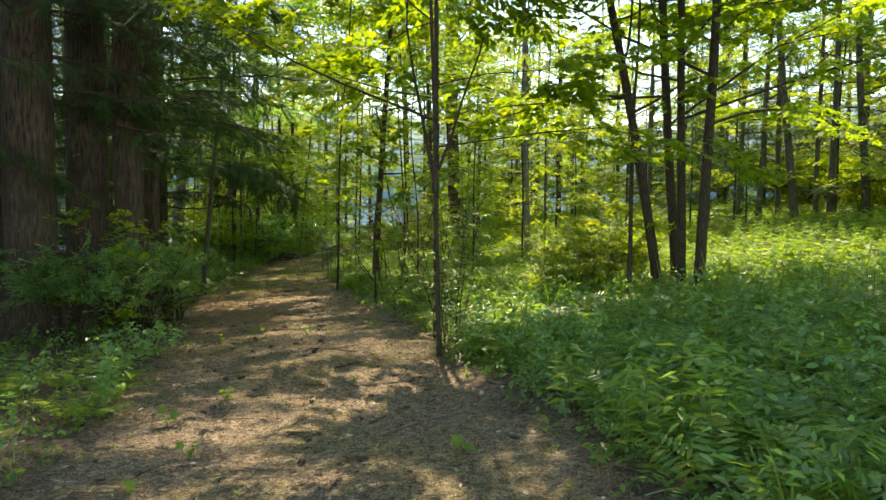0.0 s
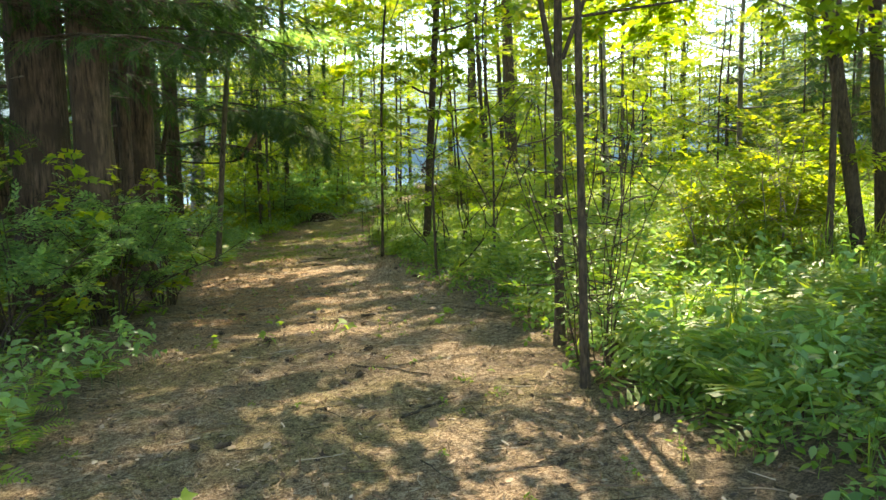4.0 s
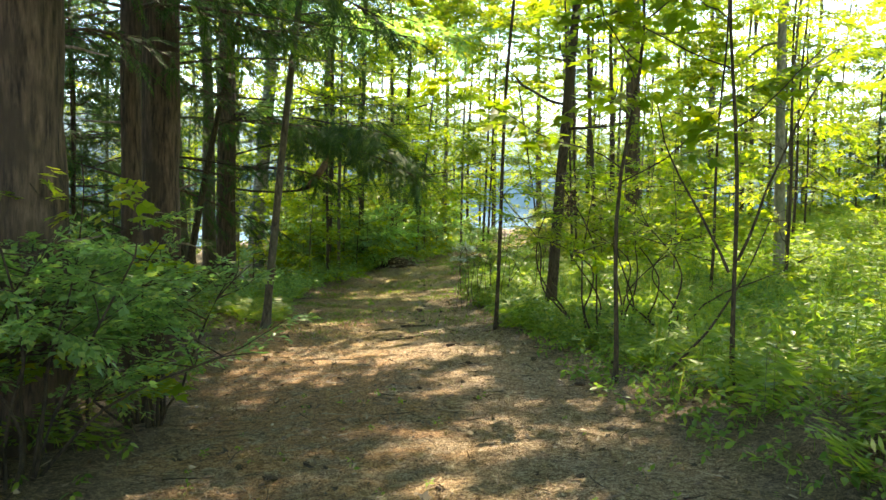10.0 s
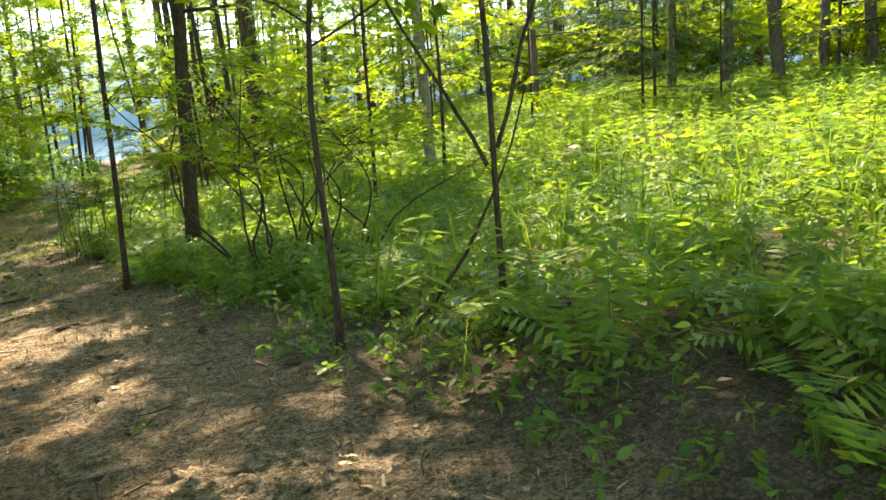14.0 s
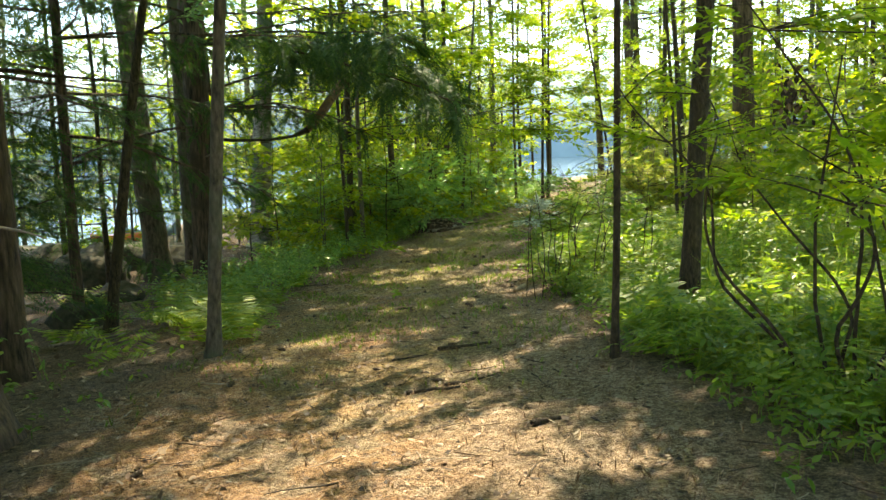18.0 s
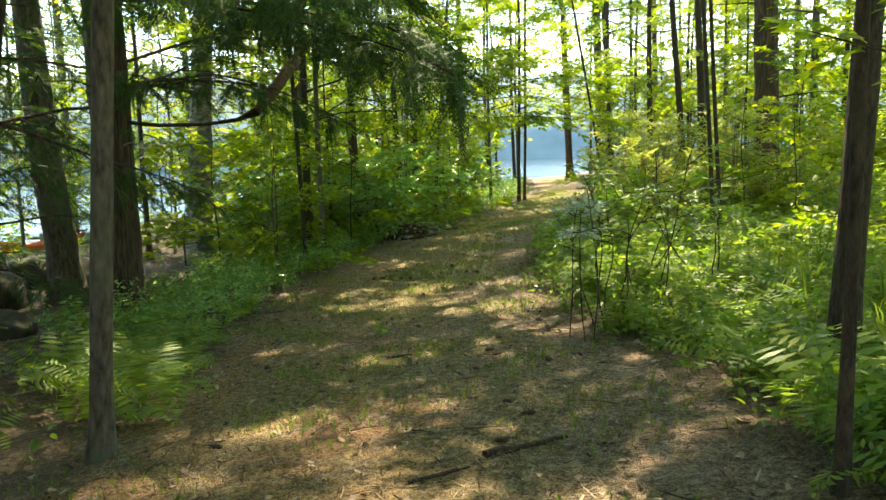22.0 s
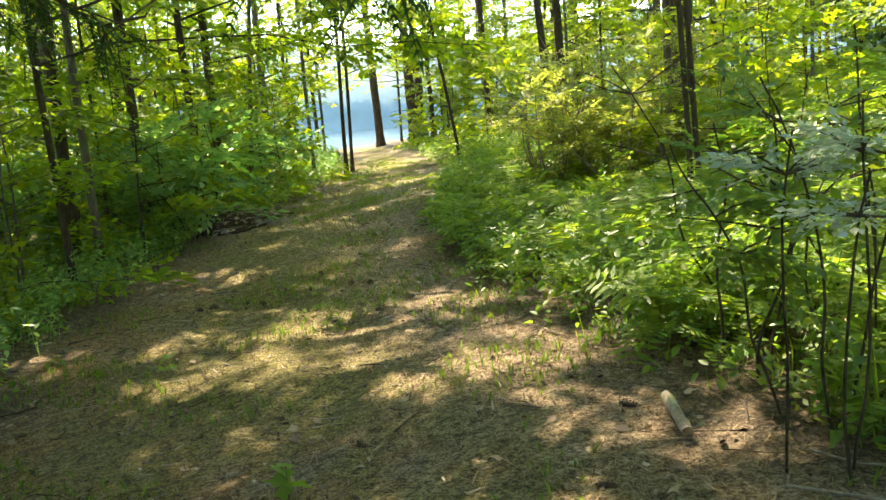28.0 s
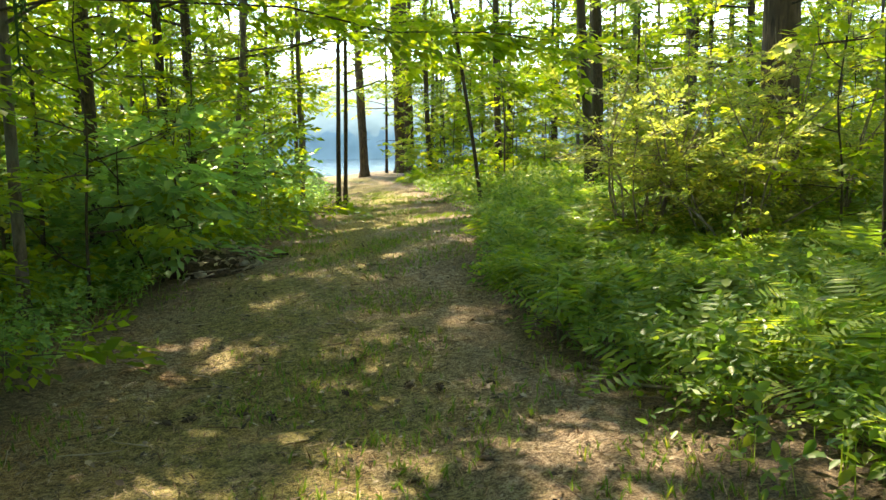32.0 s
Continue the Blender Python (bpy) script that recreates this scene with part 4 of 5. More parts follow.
sow("edge_ferns", FERNS, 1900, -3, 4, 16, 34, lambda x, y: edge(0.15, 0.5, off_right(x, y)) * edge(4, 1.5, off_right(x, y)) * (0.4 + 0.6 * clumpy(x, y, 1.3)), LEAF_FERN, "thick ferns crowding the path's edge", "ferns", 0.2, 0.7, 1.15)
sow("tall_ferns", TALL_FERNS, 560, -3, 5, 23.6, 33, lambda x, y: edge(0.55, 1.1, off_right(x, y)) * edge(5, 2.5, off_right(x, y)) * (0.35 + 0.65 * clumpy(x, y, 1.1, 1)), LEAF_FERN, "tall arching ferns crowding the path's edge", "ferns", 0.2, 0.8, 1.2)
sow("shade_ferns", FERNS, 1500, 1.5, 9, -3, 6.5, lambda x, y: edge(0.2, 0.8, off_right(x, y)) * (0.35 + 0.65 * clumpy(x, y, 0.8, 2)), LEAF_HERB, "shaded ferns and herbs before the maple clump", "ferns", 0.25, 0.7, 1.15)
sow("edge_herbs", HERBS, 4200, -3, 3, 14, 34, lambda x, y: edge(0.0, 0.3, off_right(x, y)) * edge(2.4, 1.0, off_right(x, y)), LEAF_HERB, "thick leafy herbs crowding the path's edge", "undergrowth", 0.2, 0.65, 1.05)
sow("left_edge_herbs", HERBS, 4600, -9, -2, 21, 42, lambda x, y: edge(0.0, 0.4, off_left(x, y)) * edge(2.6, 1.0, off_left(x, y)), LEAF_DARK, "thick herbs under the lakeside saplings", "undergrowth", 0.2, 0.7, 1.2)
sow("left_edge_ferns", FERNS, 420, -9, -2, 18, 40, lambda x, y: edge(0.1, 0.5, off_left(x, y)) * edge(2.6, 1.2, off_left(x, y)) * (0.3 + 0.7 * clumpy(x, y, 1.1)), LEAF_FERN, "green ferns along the shady edge", "ferns", 0.2, 0.7, 1.2)
sow("left_herbs", HERBS, 9000, -13, -1, -4, 54, lambda x, y: edge(0.1, 0.7, off_left(x, y)) * edge(3.2, 1.2, off_left(x, y)) * np.maximum(edge(21, 24, y), (0.16 + 0.4 * edge(8, 6, y)) * (0.3 + clumpy(x, y))), LEAF_DARK, "shady herbs under the lakeside trees", "undergrowth")
sow("left_ferns", FERNS, 900, -12, -1, -4, 50, lambda x, y: edge(0.2, 0.8, off_left(x, y)) * edge(5, 2.5, off_left(x, y)) * (0.15 + 0.5 * clumpy(x, y)), LEAF_FERN, "ferns under the lakeside trees", "ferns")
sow("tall_grass", [tuft(9, 0.8), tuft(8, 0.7)], 420, 0, 9, 5, 22, lambda x, y: edge(0.6, 1.4, off_right(x, y)), GRASS, "arching pale grass among the weeds", "grass", 0.1, 0.7, 1.2)
sow("grass", TUFTS, 3500, -6, 9, -3, 46, lambda x, y: 0.35 * edge(0.0, 0.5, off_right(x, y)), GRASS, "scattered grass tufts", "grass", 0.2, 0.5, 1.1)


# ---- litter on the path ----
def scrap(length, width):
    return (np.array([[-width, 0, 0], [width, 0, 0], [width * 0.6, length, 0.004], [-width * 0.6, length, 0.004]]), np.array([[0, 1, 2], [0, 2, 3]]))


def on_path(x, y):
    return edge(-0.3, 0.2, np.minimum(-off_left(x, y), -off_right(x, y)))


sow("needle_litter", [scrap(0.045, 0.0018), scrap(0.035, 0.0022), scrap(0.08, 0.0018)], 105000, -6, 2.5, -2, 30, on_path, STRAW, "dry pine needles strewn over the path", "litter", 0.15, 0.7, 1.4, -0.008)
sow("dead_leaves", [OVAL, LOBED], 16000, -9, 5, -4, 44, lambda x, y: 0.5 + 0.3 * (1 - on_path(x, y)), DRY_LEAF, "brown fallen leaves", "litter", 0.35, 0.025, 0.08, -0.01)
sow("dry_tufts", [tuft(5, 0.05), tuft(4, 0.04)], 14000, -5, 3, -3, 30, lambda x, y: on_path(x, y) * (0.3 + 0.7 * clumpy(x, y, 1.6, 2)), STRAW, "short dry grass on the path", "grass", 0.4, 0.6, 1.3)
sow("moss_tufts", [tuft(5, 0.07), tuft(4, 0.05)], 52000, -6, 2, 13, 42, lambda x, y: on_path(x, y) * smooth_step(14, 22, y) * edge(0.45, 0.8, clumpy(x, y, 1.9)), GRASS, "short grass and moss on the path", "grass", 0.3, 0.6, 1.3)
sow("path_seedlings", LOW, 900, -3, 2.5, -3, 12, lambda x, y: on_path(x, y) * (0.15 + 0.85 * edge(0.55, 0.85, clumpy(x, y, 1.4, 4))), LEAF_FERN, "tiny green seedlings dotting the path", "undergrowth", 0.25, 0.25, 0.6)
DUFF = plain("dark_duff", (0.03, 0.019, 0.011), (0.15, 0.095, 0.055), 8, 0.9, 0.1, 1.0)
sow("duff", [OVAL, scrap(1.2, 0.2), LOBED], 15000, -6, 3, -3, 32, lambda x, y: 0.35 + 0.5 * clumpy(x, y, 2.7), DUFF, "dark scraps of bark and rotting leaves", "litter", 0.3, 0.015, 0.06, -0.006)

CHIP = (np.array([[0.5, 0, 0.02], [0.12, 0.34, 0.05], [-0.4, 0.2, 0.0], [-0.45, -0.22, 0.04], [0.16, -0.3, 0.0], [0, 0, 0.16]]), np.array([[0, 1, 5], [1, 2, 5], [2, 3, 5], [3, 4, 5], [4, 0, 5]]))
PALE_BITS = plain("pale_litter", (0.16, 0.11, 0.075), (0.46, 0.36, 0.26), 8, 0.85, 0.1, 1.0)
sow("bark_chips", [CHIP, (CHIP[0] * [1.6, 0.6, 1], CHIP[1])], 11000, -6, 3, -3, 30, lambda x, y: on_path(x, y) * (0.2 + 0.8 * clumpy(x, y, 2.1, 1)), DUFF, "dark clods and bark chips on the path", "litter", 0.25, 0.02, 0.07, 0.002)
sow("pale_chips", [CHIP, scrap(1.5, 0.16)], 9000, -6, 3, -3, 30, lambda x, y: on_path(x, y) * (0.3 + 0.7 * clumpy(x, y, 1.7, 3)), PALE_BITS, "pale scraps of bark and wood on the path", "litter", 0.25, 0.015, 0.05, -0.003)


def twig(length):
    v, f = tube(wander((-length / 2, 0, 0.006), (1, 0, 0), length, 4, 0.16) * [1, 1, 0.15] + [0, 0, 0.006], np.linspace(0.004, 0.0018, 5), 4)
    return v, np.concatenate([f[:, :3], f[:, [0, 2, 3]]])


TWIGS = [twig(rng.uniform(0.1, 0.32)) for _ in range(6)]
sow("dark_twigs", TWIGS, 1900, -6, 3.5, -3, 30, lambda x, y: 0.4 + 0.6 * clumpy(x, y, 1.3, 2), DUFF, "thin dark twigs strewn over the path", "twigs", 0.05, 0.6, 1.4)
sow("pale_twigs", TWIGS, 1100, -6, 3.5, -3, 30, lambda x, y: 0.4 + 0.6 * clumpy(x, y, 1.5, 5), PALE_BITS, "thin pale twigs strewn over the path", "twigs", 0.05, 0.6, 1.3)

# ---- single things, from the start of the walk to its end ----
LEFT_BUSHES = ((-3.95, 9.3, 1.75, 1.2), (-3.75, 10.7, 1.6, 0.85), (-4.5, 7.7, 1.6, 1.0))
for x, y, h, s in LEFT_BUSHES:
    bush("shade_bush", x, y, h, s, 15, LEAF_DARK, SPRAY_BEECH, BARK_DARK, "dark bushy shrub with bare lower twigs under the pines", "bushes under the pines", 55, 0.6, low=5, twig=0.36)
bush("shoot_clump", 1.2, 5.35, 2.0, 0.42, 20, LEAF_HERB, SPRAY_BEECH, BARK_DARK, "clump of thin upright shoots between two slim maples", "", 10, 0.46, bend=0.07, stem=0.0042, low=2, twig=0.16)
crooked = bush("crooked_shrub", 0.2, 15.3, 2.6, 1.0, 6, LEAF_MAPLE, SPRAY_BEECH, BARK_DARK, "shrub of crooked black stems beside the path", "crooked shrubs", 36, 0.7, bend=0.15, stem=0.015, low=6, wave=0.13, twig=0.3)
for x, y, h in ((0.75, 15.5, 2.5), (1.25, 15.2, 2.3)):
    bush("crooked_shrub", x, y, h, 1.1, 4, LEAF_MAPLE, SPRAY_BEECH, BARK_DARK, "shrub of crooked black stems beside the path", "crooked shrubs", 40, 0.7, bend=0.15, stem=0.015, low=6, wave=0.13, twig=0.3)
bush("pale_leaf_shrub", -1.72, 20.0, 1.55, 0.2, 3, LEAF_PALE, SPRAY_BEECH, BARK_DARK, "small shrub with silvery pale leaves", "", 25, 0.42, bend=0.06, stem=0.0065, low=7, twig=0.12)
for x, y, h, spread in ((-1.45, 20.4, 1.75, 0.4), (-0.95, 20.7, 1.8, 0.45)):
    bush("dark_leaf_shrub", x, y, h, spread, 3, LEAF_HERB, SPRAY_BEECH, BARK_DARK, "leggy shrub with dark green leaves high on bare stems", "leggy shrubs", 35, 0.62, bend=0.08, stem=0.007, low=5, twig=0.22, wave=0.05)
for x, y, h, s in ((-1.35, 21.0, 1.5, 0.4), (-0.9, 21.7, 1.8, 0.6), (-0.2, 21.6, 1.5, 0.7)):
    bush("green_shrub", x, y, h, s, 3, LEAF_HERB, SPRAY_BEECH, BARK_DARK, "thin-stemmed green shrub at the path's edge", "path-edge shrubs", 10, 0.5, stem=0.009, low=5, wave=0.04)

for x, y in ((-2.75, 5.9), (-2.95, 6.3), (-2.6, 5.2), (-3.1, 5.6), (-2.9, 4.7), (-2.5, 4.4), (-2.65, 6.7), (-3.3, 6.6), (-2.35, 3.6), (-2.2, 2.8), (-3.0, 7.3)):
    base = new("broadleaf_plant")
    base.location = (x, y, float(land(x, y)))
    for h in range(3):
        lean = np.array([rng.normal(0, 0.09), rng.normal(0, 0.09), 0])
        for v, f in herb(10, rng.uniform(0.3, 0.5), 0.11, FOLDED, 0.6, True):
            part("stem" if len(f) == 1 else "leaf", build("leaf", v + lean, f, STEM if len(f) == 1 else LEAF_DARK), base)
    tagged(base, "broad-leaved green plant by the path", "plant", "broad-leaved plants")

for x, y, h, spread in ((4.15, 9.3, 1.75, 0.7), (4.85, 9.8, 1.7, 0.6), (3.4, 9.2, 1.35, 0.55)):
    bush("sunlit_bush", x, y, h, spread, 10, LEAF_LIME, SPRAY_BEECH, BARK_PALE, "bright yellow-green bush in the clearing", "sunlit bushes", 45, 0.8, low=1)
for x, y, h, spread in ((0.3, 28.3, 2.1, 0.9), (1.1, 28.9, 2.4, 1.0), (1.9, 28.5, 2.3, 0.9), (0.9, 27.5, 1.7, 0.8), (2.7, 28.2, 2.0, 0.9)):
    bush("pale_brush", x, y, h, spread, 12, LEAF_BRUSH, SPRAY_BEECH, DEADWOOD, "pale yellow-green brush with grey dead twigs", "brush round the thick pine", 50, 0.6, low=1, stem=0.016)

# The dead-leaf clump caught in the crooked shrub.
n = 130
v, f = scatter(OVAL, spin(n, 1.2, 0.035, 0.065), rng.normal(0, 0.055, (n, 3)) * [1, 1, 1.7] + [-0.3, -0.1, 1.85])
hang = wander((-0.1, 0, 0.6), (-0.15, -0.05, 1), 1.5, 6, 0.08)
part("dead_leaf_clump", build("dead_leaf_clump", v, f, DUFF), crooked, "clump of dark dead leaves")["kind"] = "stuff"
part("stem", build("stem", *tube(np.concatenate([[[0, 0, 0]], hang]), np.linspace(0.014, 0.005, 8), 5), BARK_DARK, smooth=True), crooked)

# The low conifer bough over the path, borne by the straight pine.
w = np.array([[-7.9, 24.4, 3.2], [-7.0, 24.1, 3.1], [-6.1, 23.8, 2.95], [-5.3, 23.5, 2.75], [-4.6, 23.2, 2.5], [-4.0, 22.9, 2.3], [-3.5, 22.6, 2.1], [-3.0, 22.35, 1.85], [-2.6, 22.1, 1.56]])
owner = [t for t in scene.objects if t.name.startswith("pine_tree") and abs(t.location.x + 7.9) < 0.01][0]
w = w - np.array(owner.location) * [1, 1, 0]
w[:, 2] -= owner.location.z
places, ways = [], []
part("bough", build("bough", *join(dress_bough(w, 3.2, places, ways)), BARK_DARK, smooth=True), owner, "long bough sweeping over the path")
w2 = w * [1, 1, 1] + np.linspace(0, 1, 9)[:, None] * [-0.3, 0.9, 0.5]
part("bough", build("bough", *join(dress_bough(w2, 3.2, places, ways)), BARK_DARK, smooth=True), owner, "long bough sweeping over the path")
w3 = w + np.linspace(0, 1, 9)[:, None] * [-0.7, -0.8, 1.0]
part("bough", build("bough", *join(dress_bough(w3, 3.0, places, ways)), BARK_DARK, smooth=True), owner, "long bough sweeping over the path")
places, ways = np.repeat(places, 3, axis=0) + rng.normal(0, 0.07, (3 * len(places), 3)), np.repeat(ways, 3, axis=0)
part("needles", crown_mesh("needles", SPRAY_FINE, places, ways, LEAF_NEEDLE, 0.3, 1.3, 2.0), owner)

# A broken orange-brown limb of the same pine.
w = np.array([[-7.85, 24.4, 1.5], [-7.2, 24.3, 1.42], [-6.5, 24.25, 1.4], [-6.0, 24.2, 1.45], [-5.75, 24.25, 1.55], [-5.6, 24.6, 1.85], [-5.48, 25.1, 2.2], [-5.4, 25.5, 2.45], [-5.36, 25.7, 2.6]]) - np.array(owner.location)
part("broken_limb", build("broken_limb", *tube(w[:5], [0.03, 0.026, 0.024, 0.03, 0.06], 8, 0.06), BARK_DARK, smooth=True), owner, "dark dead limb")
part("broken_limb", build("broken_limb", *tube(w[4:], [0.07, 0.085, 0.09, 0.085, 0.03], 9, 0.1), bark("orange_bark", (0.07, 0.035, 0.018), (0.3, 0.17, 0.09), 0.6, 16), smooth=True), owner, "thick orange-brown broken limb")



def stick(name, a, b, r, mat, label, up=0.0, category="stick", bend=0.04):
    """A crooked stick from a to b lying on the ground."""
    a, b = np.array(a, float), np.array(b, float)
    n = 8
    s = np.linspace(0, 1, n)[:, None]
    xy = a + (b - a) * s + rng.normal(0, bend, (n, 2)) * np.linalg.norm(b - a) * np.sin(np.pi * s)
    mid = xy.mean(0)
    z = land(xy[:, 0], xy[:, 1])
    z = np.polyval(np.polyfit(s[:, 0], z, 1), s[:, 0]) + r * 0.7 + up
    ob = new(name, None)
    ob.location = (*mid, float(land(*mid)))
    pts = np.column_stack([xy - mid, z - ob.location.z])
    part("wood", build("wood", *tube(pts, r * (1.1 - 0.6 * s[:, 0]), 7, 0.12), mat, smooth=True), ob)
    return tagged(ob, label, category)


STICKS = (((-2.52, 17.18), (-2.06, 17.46), 0.02), ((-2.57, 15.78), (-2.17, 15.81), 0.018), ((-2.3, 15.9), (-1.95, 16.05), 0.014), ((-1.64, 14.71), (-1.45, 14.78), 0.02), ((-0.65, 5.85), (-0.02, 5.32), 0.009),
          ((-2.9, 16.9), (-2.6, 17.05), 0.012), ((-3.4, 19.8), (-3.2, 19.95), 0.012), ((0.35, 8.4), (0.7, 7.7), 0.009), ((-0.8, 8.48), (-0.6, 8.5), 0.018), ((-1.5, 8.3), (-1.3, 8.4), 0.016), ((-0.2, 4.4), (0.15, 4.8), 0.01))
for a, b2, r in STICKS:
    stick("fallen_stick", a, b2, r, BARK_DARK, "dark fallen stick lying on the path")
stick("bare_branch", (-1.9, 19.95), (-1.5, 19.45), 0.007, DEADWOOD, "thin pale bare branch at the path's edge", 0.02)
stick("bare_branch", (-1.64, 20.16), (-1.3, 19.6), 0.006, DEADWOOD, "thin pale bare branch at the path's edge", 0.02)
stick("curved_root", (-1.75, 25.2), (-1.5, 24.2), 0.012, DEADWOOD, "curved pale root edging the path", 0.0, "root")
for a, b2 in (((-7.6, 19.6), (-6.9, 20.3)), ((-7.9, 20.6), (-7.0, 20.2)), ((-8.4, 21.4), (-7.5, 22.2)), ((-9.4, 26.4), (-8.2, 27.0)), ((-8.0, 26.8), (-7.0, 26.2)), ((-7.3, 18.6), (-6.2, 19.3))):
    stick("fallen_branch", a, b2, 0.02, DEADWOOD, "grey fallen branch among the boulders", 0.05, "branch")

# The short cut log.
log = new("cut_log")
log.location = (-1.9, 20.72, float(land(-1.9, 20.72)))
tagged(log, "short pale log with peeling bark by the path", "log")
d = np.array([0.12, 0.42, 0.0])
pts = np.array([-d / 2 + d * s + [0, 0, 0.024] for s in np.linspace(0, 1, 7)])
part("bark", build("bark", *tube(pts, [0.024, 0.028, 0.027, 0.029, 0.026, 0.027, 0.024], 12, 0.09), bark("log_bark", (0.16, 0.12, 0.085), (0.5, 0.41, 0.31), 1.0, 12, (0.24, 0.18, 0.13), 0.9, 0.9), smooth=True), log)
ring = np.array([[math.cos(a) * 0.024, 0, math.sin(a) * 0.024] for a in np.linspace(0, 2 * np.pi, 13)[:-1]]) + pts[0] - d * 0.004
turn = math.atan2(-d[0], d[1])
ring = turn_z(turn, ring - pts[0]) + pts[0]
part("cut_end", build("cut_end", np.vstack([ring, [ring.mean(0)]]), [(i, (i + 1) % 12, 12) for i in range(12)], plain("cut_wood", (0.12, 0.07, 0.04), (0.3, 0.2, 0.12), 40)), log, "dark weathered cut end")


def cone_mesh():
    """A pine cone: a lumpy tapering body with rings of scales."""
    pieces = [tube(np.array([[-0.045, 0, 0.018], [-0.03, 0, 0.018], [0, 0, 0.018], [0.03, 0, 0.018], [0.05, 0, 0.018]]), [0.004, 0.015, 0.017, 0.012, 0.003], 7)]
    for k in range(30):
        a, s = k * 2.4, k / 30
        r = 0.012 + 0.008 * math.sin(math.pi * (0.15 + 0.8 * s))
        p = np.array([-0.04 + 0.08 * s, r * math.cos(a), 0.018 + r * math.sin(a)])
        o = np.array([0.008, 0.008 * math.cos(a), 0.008 * math.sin(a)])
        t = np.array([0, -math.sin(a), math.cos(a)]) * 0.006
        pieces.append((np.array([p - t, p + t, p + o + t * 0.6, p + o - t * 0.6]), np.array([[0, 1, 2, 3]])))
    return build("pine_cone", *join(pieces), CONE)


cone = cone_mesh()
CONES = ((-0.56, 6.43), (-0.9, 6.37), (-2.21, 9.65), (-2.36, 9.37), (-2.29, 8.12), (-1.32, 12.2), (-0.25, 11.98), (-3.21, 17.48), (-2.43, 20.26), (-2.04, 19.31), (-3.23, 19.77), (-2.51, 19.83))
more = [(rng.uniform(path_left(y) + 0.2, path_right(y) - 0.2), y) for y in rng.uniform(0, 26, 60)]
for x, y in (*CONES, *more):
    ob = new("pine_cone", cone)
    s = rng.uniform(0.7, 1.15)
    ob.matrix_basis = Matrix.Translation((x, y, float(land(x, y)) - 0.006)) @ Matrix.Rotation(rng.uniform(0, 6.28), 4, "Z") @ Matrix.Diagonal((s, s, s, 1))
    tagged(ob, "dark brown pine cone lying on the path", "pine cone", "pine cones")


def plant(name, x, y, pieces, piece, mat, label, size=1.0, category="plant", group=""):
    """A plant whose leaves are parts of their own; the first piece of a herb is its stem."""
    ob = new(name)
    ob.matrix_basis = Matrix.Translation((x, y, float(land(x, y)))) @ Matrix.Rotation(rng.uniform(0, 6.28), 4, "Z") @ Matrix.Diagonal((size, size, size, 1))
    for k, p in enumerate(pieces):
        stem = len(p[1]) == 1
        part("stem" if stem else piece, build(piece, *p, STEM if stem else mat), ob)
    return tagged(ob, label, category, group)


for x, y in ((0.94, 0.75), (-1.06, 1.32), (-1.3, 0.62), (-2.14, 7.27), (-1.58, 7.21), (0.08, 7.46), (-0.86, 7.36), (-1.74, 8.25), (0.16, 7.91), (-1.2, 3.1), (-1.5, 2.2), (-4.4, 23.3), (-3.6, 20.8)):
    plant("seedling", x, y, herb(7, 0.12, 0.09, LOBED, 0.3, True), "leaf", LEAF_FERN, "bright green seedling growing on the path", rng.uniform(0.8, 1.4), "seedling", "seedlings on the path")
for x, y in ((0.8, 10.21), (1.22, 10.18), (1.35, 9.66), (0.93, 10.42), (0.55, 10.9), (1.7, 10.6), (1.5, 9.1), (0.4, 11.4), (1.98, 0.3), (2.2, 0.6), (2.48, -0.1), (1.75, 1.0), (2.0, 0.0), (2.3, 0.2), (2.6, 0.5), (-1.72, 25.75), (2.2, 9.6)):
    plant("leafy_weed", x, y, weed(rng.uniform(0.6, 0.8), 7, 0.18, True), "leaf", LEAF_FERN, "tall bright weed with whorls of long leaves", 1.0, "weed", "weeds by the path")
for x, y, s in ((-5.1, 18.9, 1.25), (-5.3, 19.4, 1.35), (-4.95, 18.45, 1.0), (-5.6, 19.1, 1.2), (-5.45, 19.9, 1.2), (-5.55, 20.4, 1.1), (-5.7, 20.9, 1.2), (-5.9, 20.2, 1.0), (-5.5, 21.2, 0.9), (-6.1, 20.8, 1.1), (-2.58, 4.3, 0.8), (-2.9, 5.0, 0.9), (-2.4, 3.4, 0.8), (-2.9, 6.2, 0.8), (-2.3, 2.6, 0.8), (2.2, -0.1, 1.0), (2.7, 0.9, 1.1), (0.2, 15.4, 1.1),
                (0.0, 16.2, 1.0), (-0.3, 17.4, 1.2), (-0.5, 18.3, 1.0), (0.4, 14.6, 1.0), (-0.9, 26.4, 1.2), (-1.2, 27.0, 1.2), (-0.6, 25.6, 1.2), (-1.3, 25.2, 1.0), (-0.2, 26.8, 1.2)):
    plant("fern", x, y, fern_plant(7, 0.62, 16, True), "frond", LEAF_FERN, "arching green fern beside the path", s, "fern", "ferns by the path")


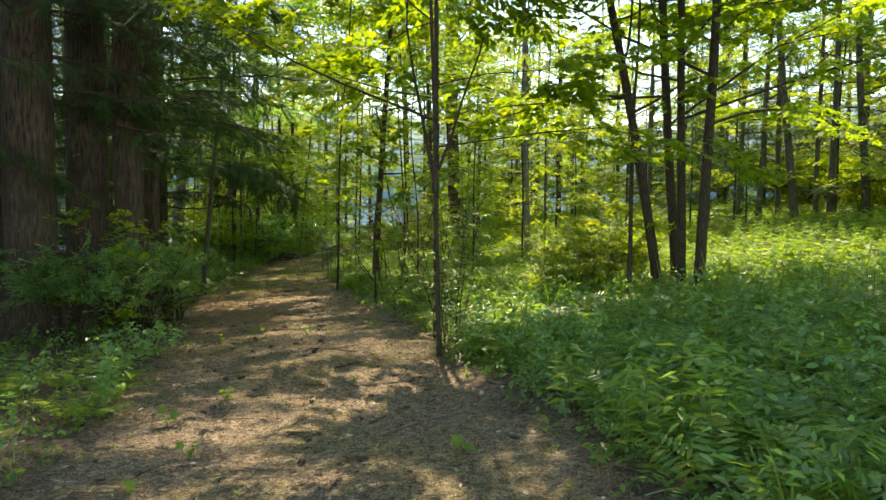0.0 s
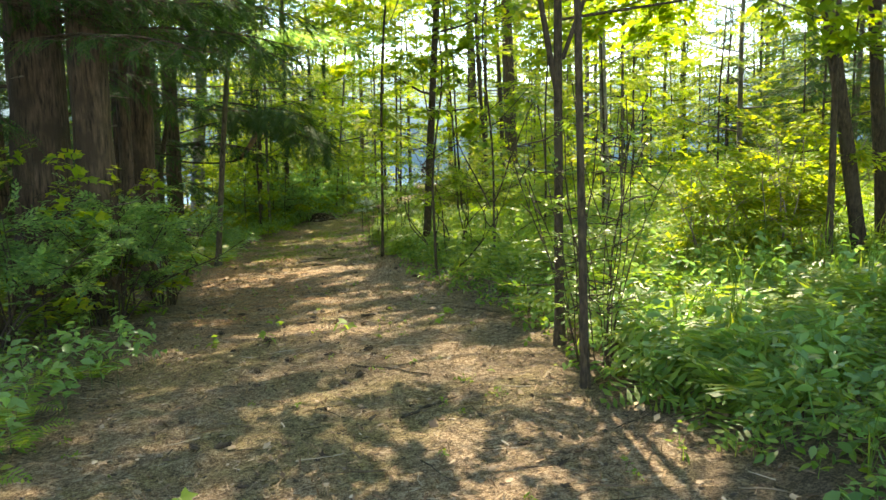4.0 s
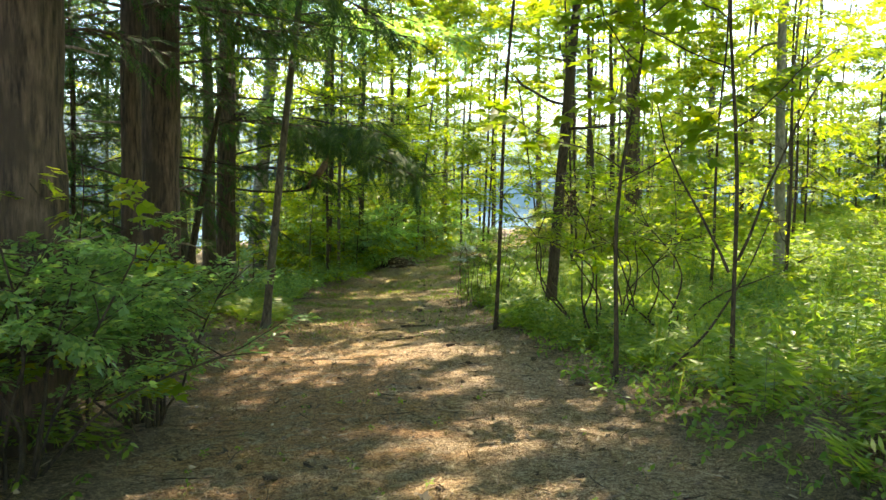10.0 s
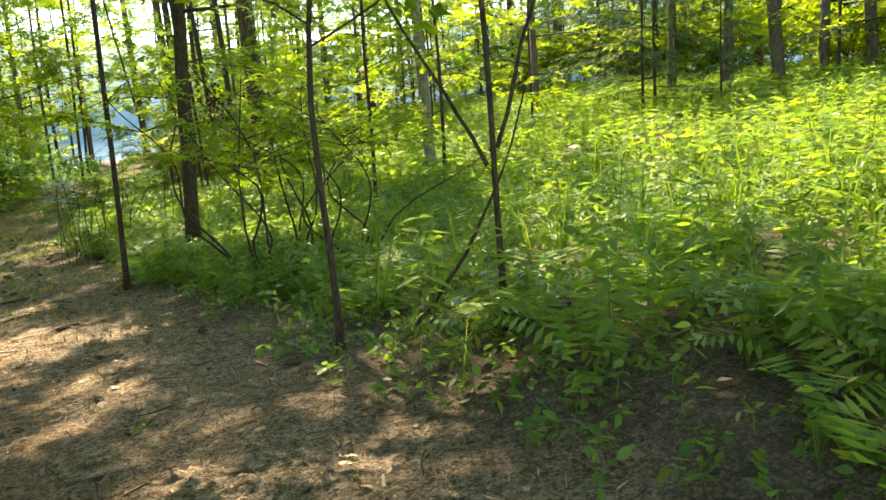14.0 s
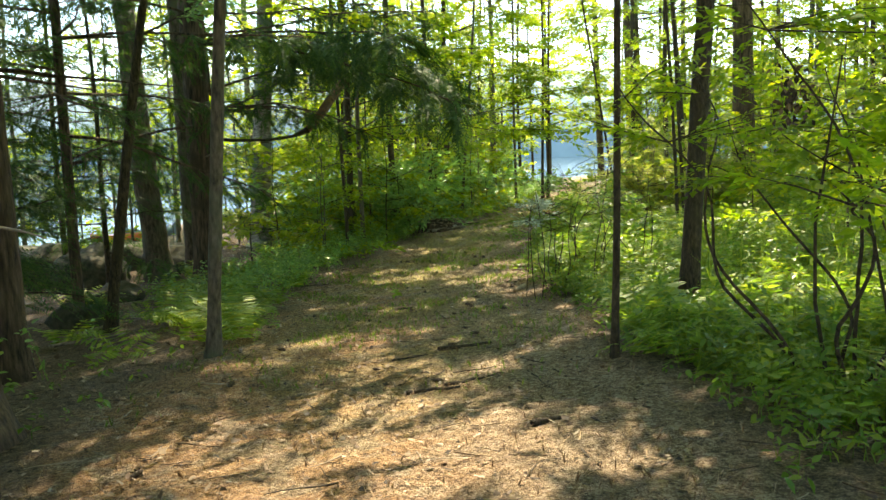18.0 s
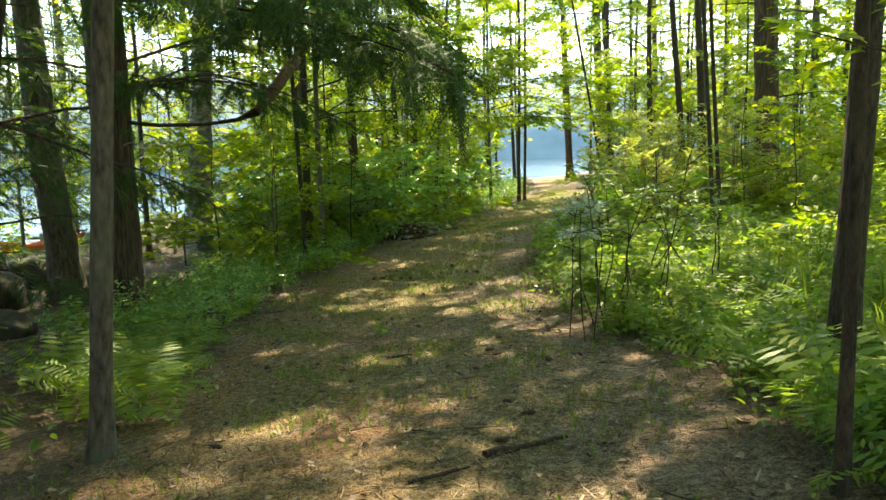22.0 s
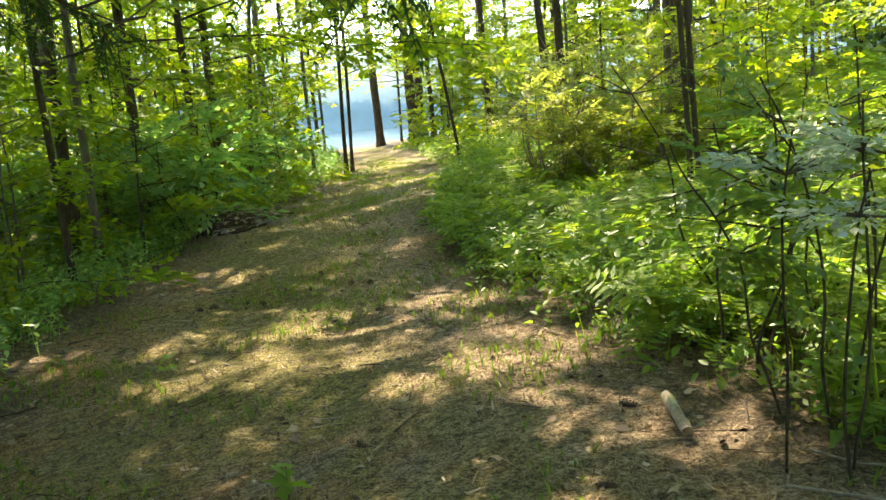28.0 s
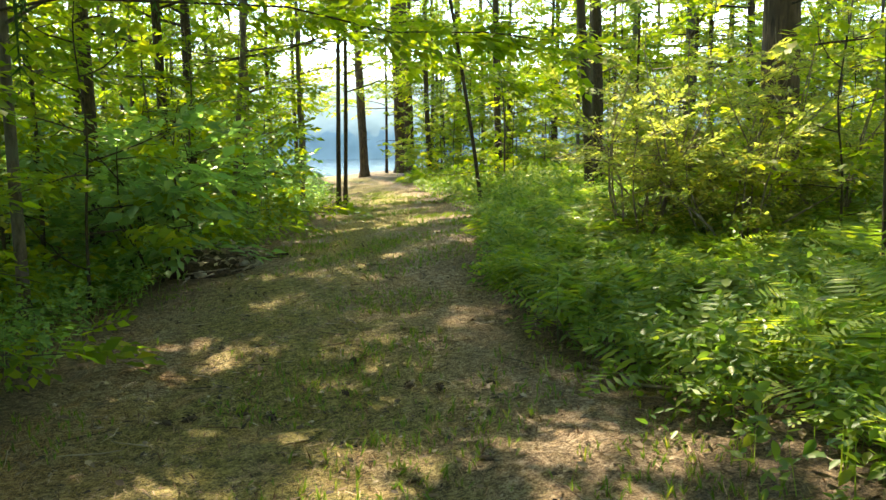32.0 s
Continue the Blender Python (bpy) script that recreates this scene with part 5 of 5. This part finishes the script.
def boulder(x, y, sx, sy, sz, label, mat=ROCK):
    bm = bmesh.new()
    bmesh.ops.create_icosphere(bm, subdivisions=4, radius=1)
    k = rng.uniform(0, 50)
    for q in bm.verts:
        n = noise.noise(q.co * 1.3 + Vector((k, 0, 0))) * 0.35 + noise.noise(q.co * 3.5 + Vector((0, k, 0))) * 0.12
        q.co = Vector((q.co.x * sx, q.co.y * sy, q.co.z * sz)) * (1 + n)
    mesh = bpy.data.meshes.new("boulder")
    bm.to_mesh(mesh)
    bm.free()
    mesh.materials.append(mat)
    for p in mesh.polygons:
        p.use_smooth = True
    ob = new("boulder", mesh)
    ob.location = (x, y, float(land(x, y)) + sz * 0.3)
    ob.rotation_euler = (0, 0, rng.uniform(0, 6.28))
    return tagged(ob, label, "boulder", "boulders by the lake")


for x, y, a, b2, c2 in ((-12.4, 26.6, 1.0, 0.8, 0.7), (-10.9, 25.4, 0.9, 0.7, 0.65), (-9.6, 26.6, 0.7, 0.5, 0.45), (-7.9, 20.3, 0.45, 0.4, 0.3), (-13.8, 27.5, 1.1, 0.9, 0.6), (-8.6, 22.4, 0.4, 0.35, 0.25), (-11.6, 28.2, 0.8, 0.6, 0.5)):
    boulder(x, y, a, b2, c2, "mossy grey boulder under the trees")

# The heap of stones and sticks at the path's edge.
PALE = plain("pale_stone", (0.14, 0.12, 0.1), (0.45, 0.41, 0.36), 9, 0.9, 0.6)
mound = boulder(-4.15, 30.6, 0.42, 0.55, 0.24, "", plain("heap_soil", (0.02, 0.013, 0.008), (0.1, 0.065, 0.04), 30, 0.95, 1.0))
mound.location.z = float(land(-4.15, 30.6))
tagged(mound, "low mound of brown soil edging the path", "mound").name = "soil_mound"
for k in range(11):
    a = k * 2.4
    r = 0.12 + 0.045 * k
    x, y, s = -4.15 + r * math.cos(a), 30.6 + 1.2 * r * math.sin(a), rng.uniform(0.035, 0.08)
    ob = tagged(boulder(x, y, s * 1.4, s, s * 0.7, "", PALE), "pale stone in a heap edging the path", "stone", "stones in the heap")
    ob.name = "stone"
    ob.location.z += max(0, 0.24 - 0.45 * r)
for k in range(44):
    a, b2, r = rng.uniform(0, 6.28), rng.uniform(0, 6.28), rng.uniform(0, 0.75)
    x, y, long = -4.15 + r * math.cos(a), 30.6 + 1.2 * r * math.sin(a), rng.uniform(0.25, 0.6)
    stick("heap_stick", (x - long / 2 * math.cos(b2), y - long / 2 * math.sin(b2)), (x + long / 2 * math.cos(b2), y + long / 2 * math.sin(b2)), rng.uniform(0.006, 0.014), DEADWOOD if k % 3 else BARK_DARK, "grey stick piled on the brush heap", max(0.01, 0.27 - 0.36 * r) + rng.uniform(0, 0.05))

v, f = scatter(LOBED, spin(280, 0.5, 0.05, 0.1), np.stack([rng.normal(0, 0.26, 280), rng.normal(0, 0.32, 280), rng.uniform(0.12, 0.32, 280)], -1))
heap_leaves = new("heap_leaves", build("heap_leaves", v, f, PALE_BITS))
heap_leaves.location = (-4.15, 30.6, float(land(-4.15, 30.6)))
tagged(heap_leaves, "pale dead leaves caught in the brush heap", "dead leaves", kind="stuff")

# The kayak drawn up by the lake.
def hull(name, x, y, length, width, height, turn, mat, inner, label):
    """A pointed open boat hull with a rim and a cockpit."""
    ob = new(name)
    ob.matrix_basis = Matrix.Translation((x, y, float(land(x, y)))) @ Matrix.Rotation(turn, 4, "Z")
    tagged(ob, label, "kayak")
    n, sides = 17, 14
    verts = []
    for s in np.linspace(-1, 1, n):
        w, h = width * max(0.02, 1 - abs(s) ** 2.2), height * (0.75 + 0.25 * abs(s) ** 2)
        for a in np.arange(sides) * 2 * np.pi / sides:
            verts.append((s * length / 2, w / 2 * math.cos(a), h * 0.5 * (1 + math.sin(a)) + 0.12 * abs(s) ** 4 * height))
    i, j = np.meshgrid(np.arange(n - 1), np.arange(sides), indexing="ij")
    k = (j + 1) % sides
    f = np.stack([i * sides + j, (i + 1) * sides + j, (i + 1) * sides + k, i * sides + k], -1).reshape(-1, 4)
    part("hull", build("hull", verts, f, mat, smooth=True), ob)
    ring = np.array([[0.45 * math.cos(a), 0.2 * math.sin(a), height * 0.96] for a in np.linspace(0, 2 * np.pi, 20)])
    part("cockpit_rim", build("cockpit_rim", *tube(ring, np.full(20, 0.02), 6), inner, smooth=True), ob, "dark cockpit rim")


hull("kayak", -16.3, 36.6, 2.9, 0.68, 0.42, radians(66), plain("orange_plastic", (0.5, 0.06, 0.025), (0.62, 0.1, 0.03), 3, 0.4, 0.0), CONE, "orange-red kayak drawn up by the lake")
hull("kayak", -16.0, 37.8, 2.6, 0.68, 0.5, radians(70), plain("blue_plastic", (0.12, 0.2, 0.4), (0.2, 0.3, 0.5), 3, 0.4, 0.0), CONE, "blue kayak drawn up by the lake")
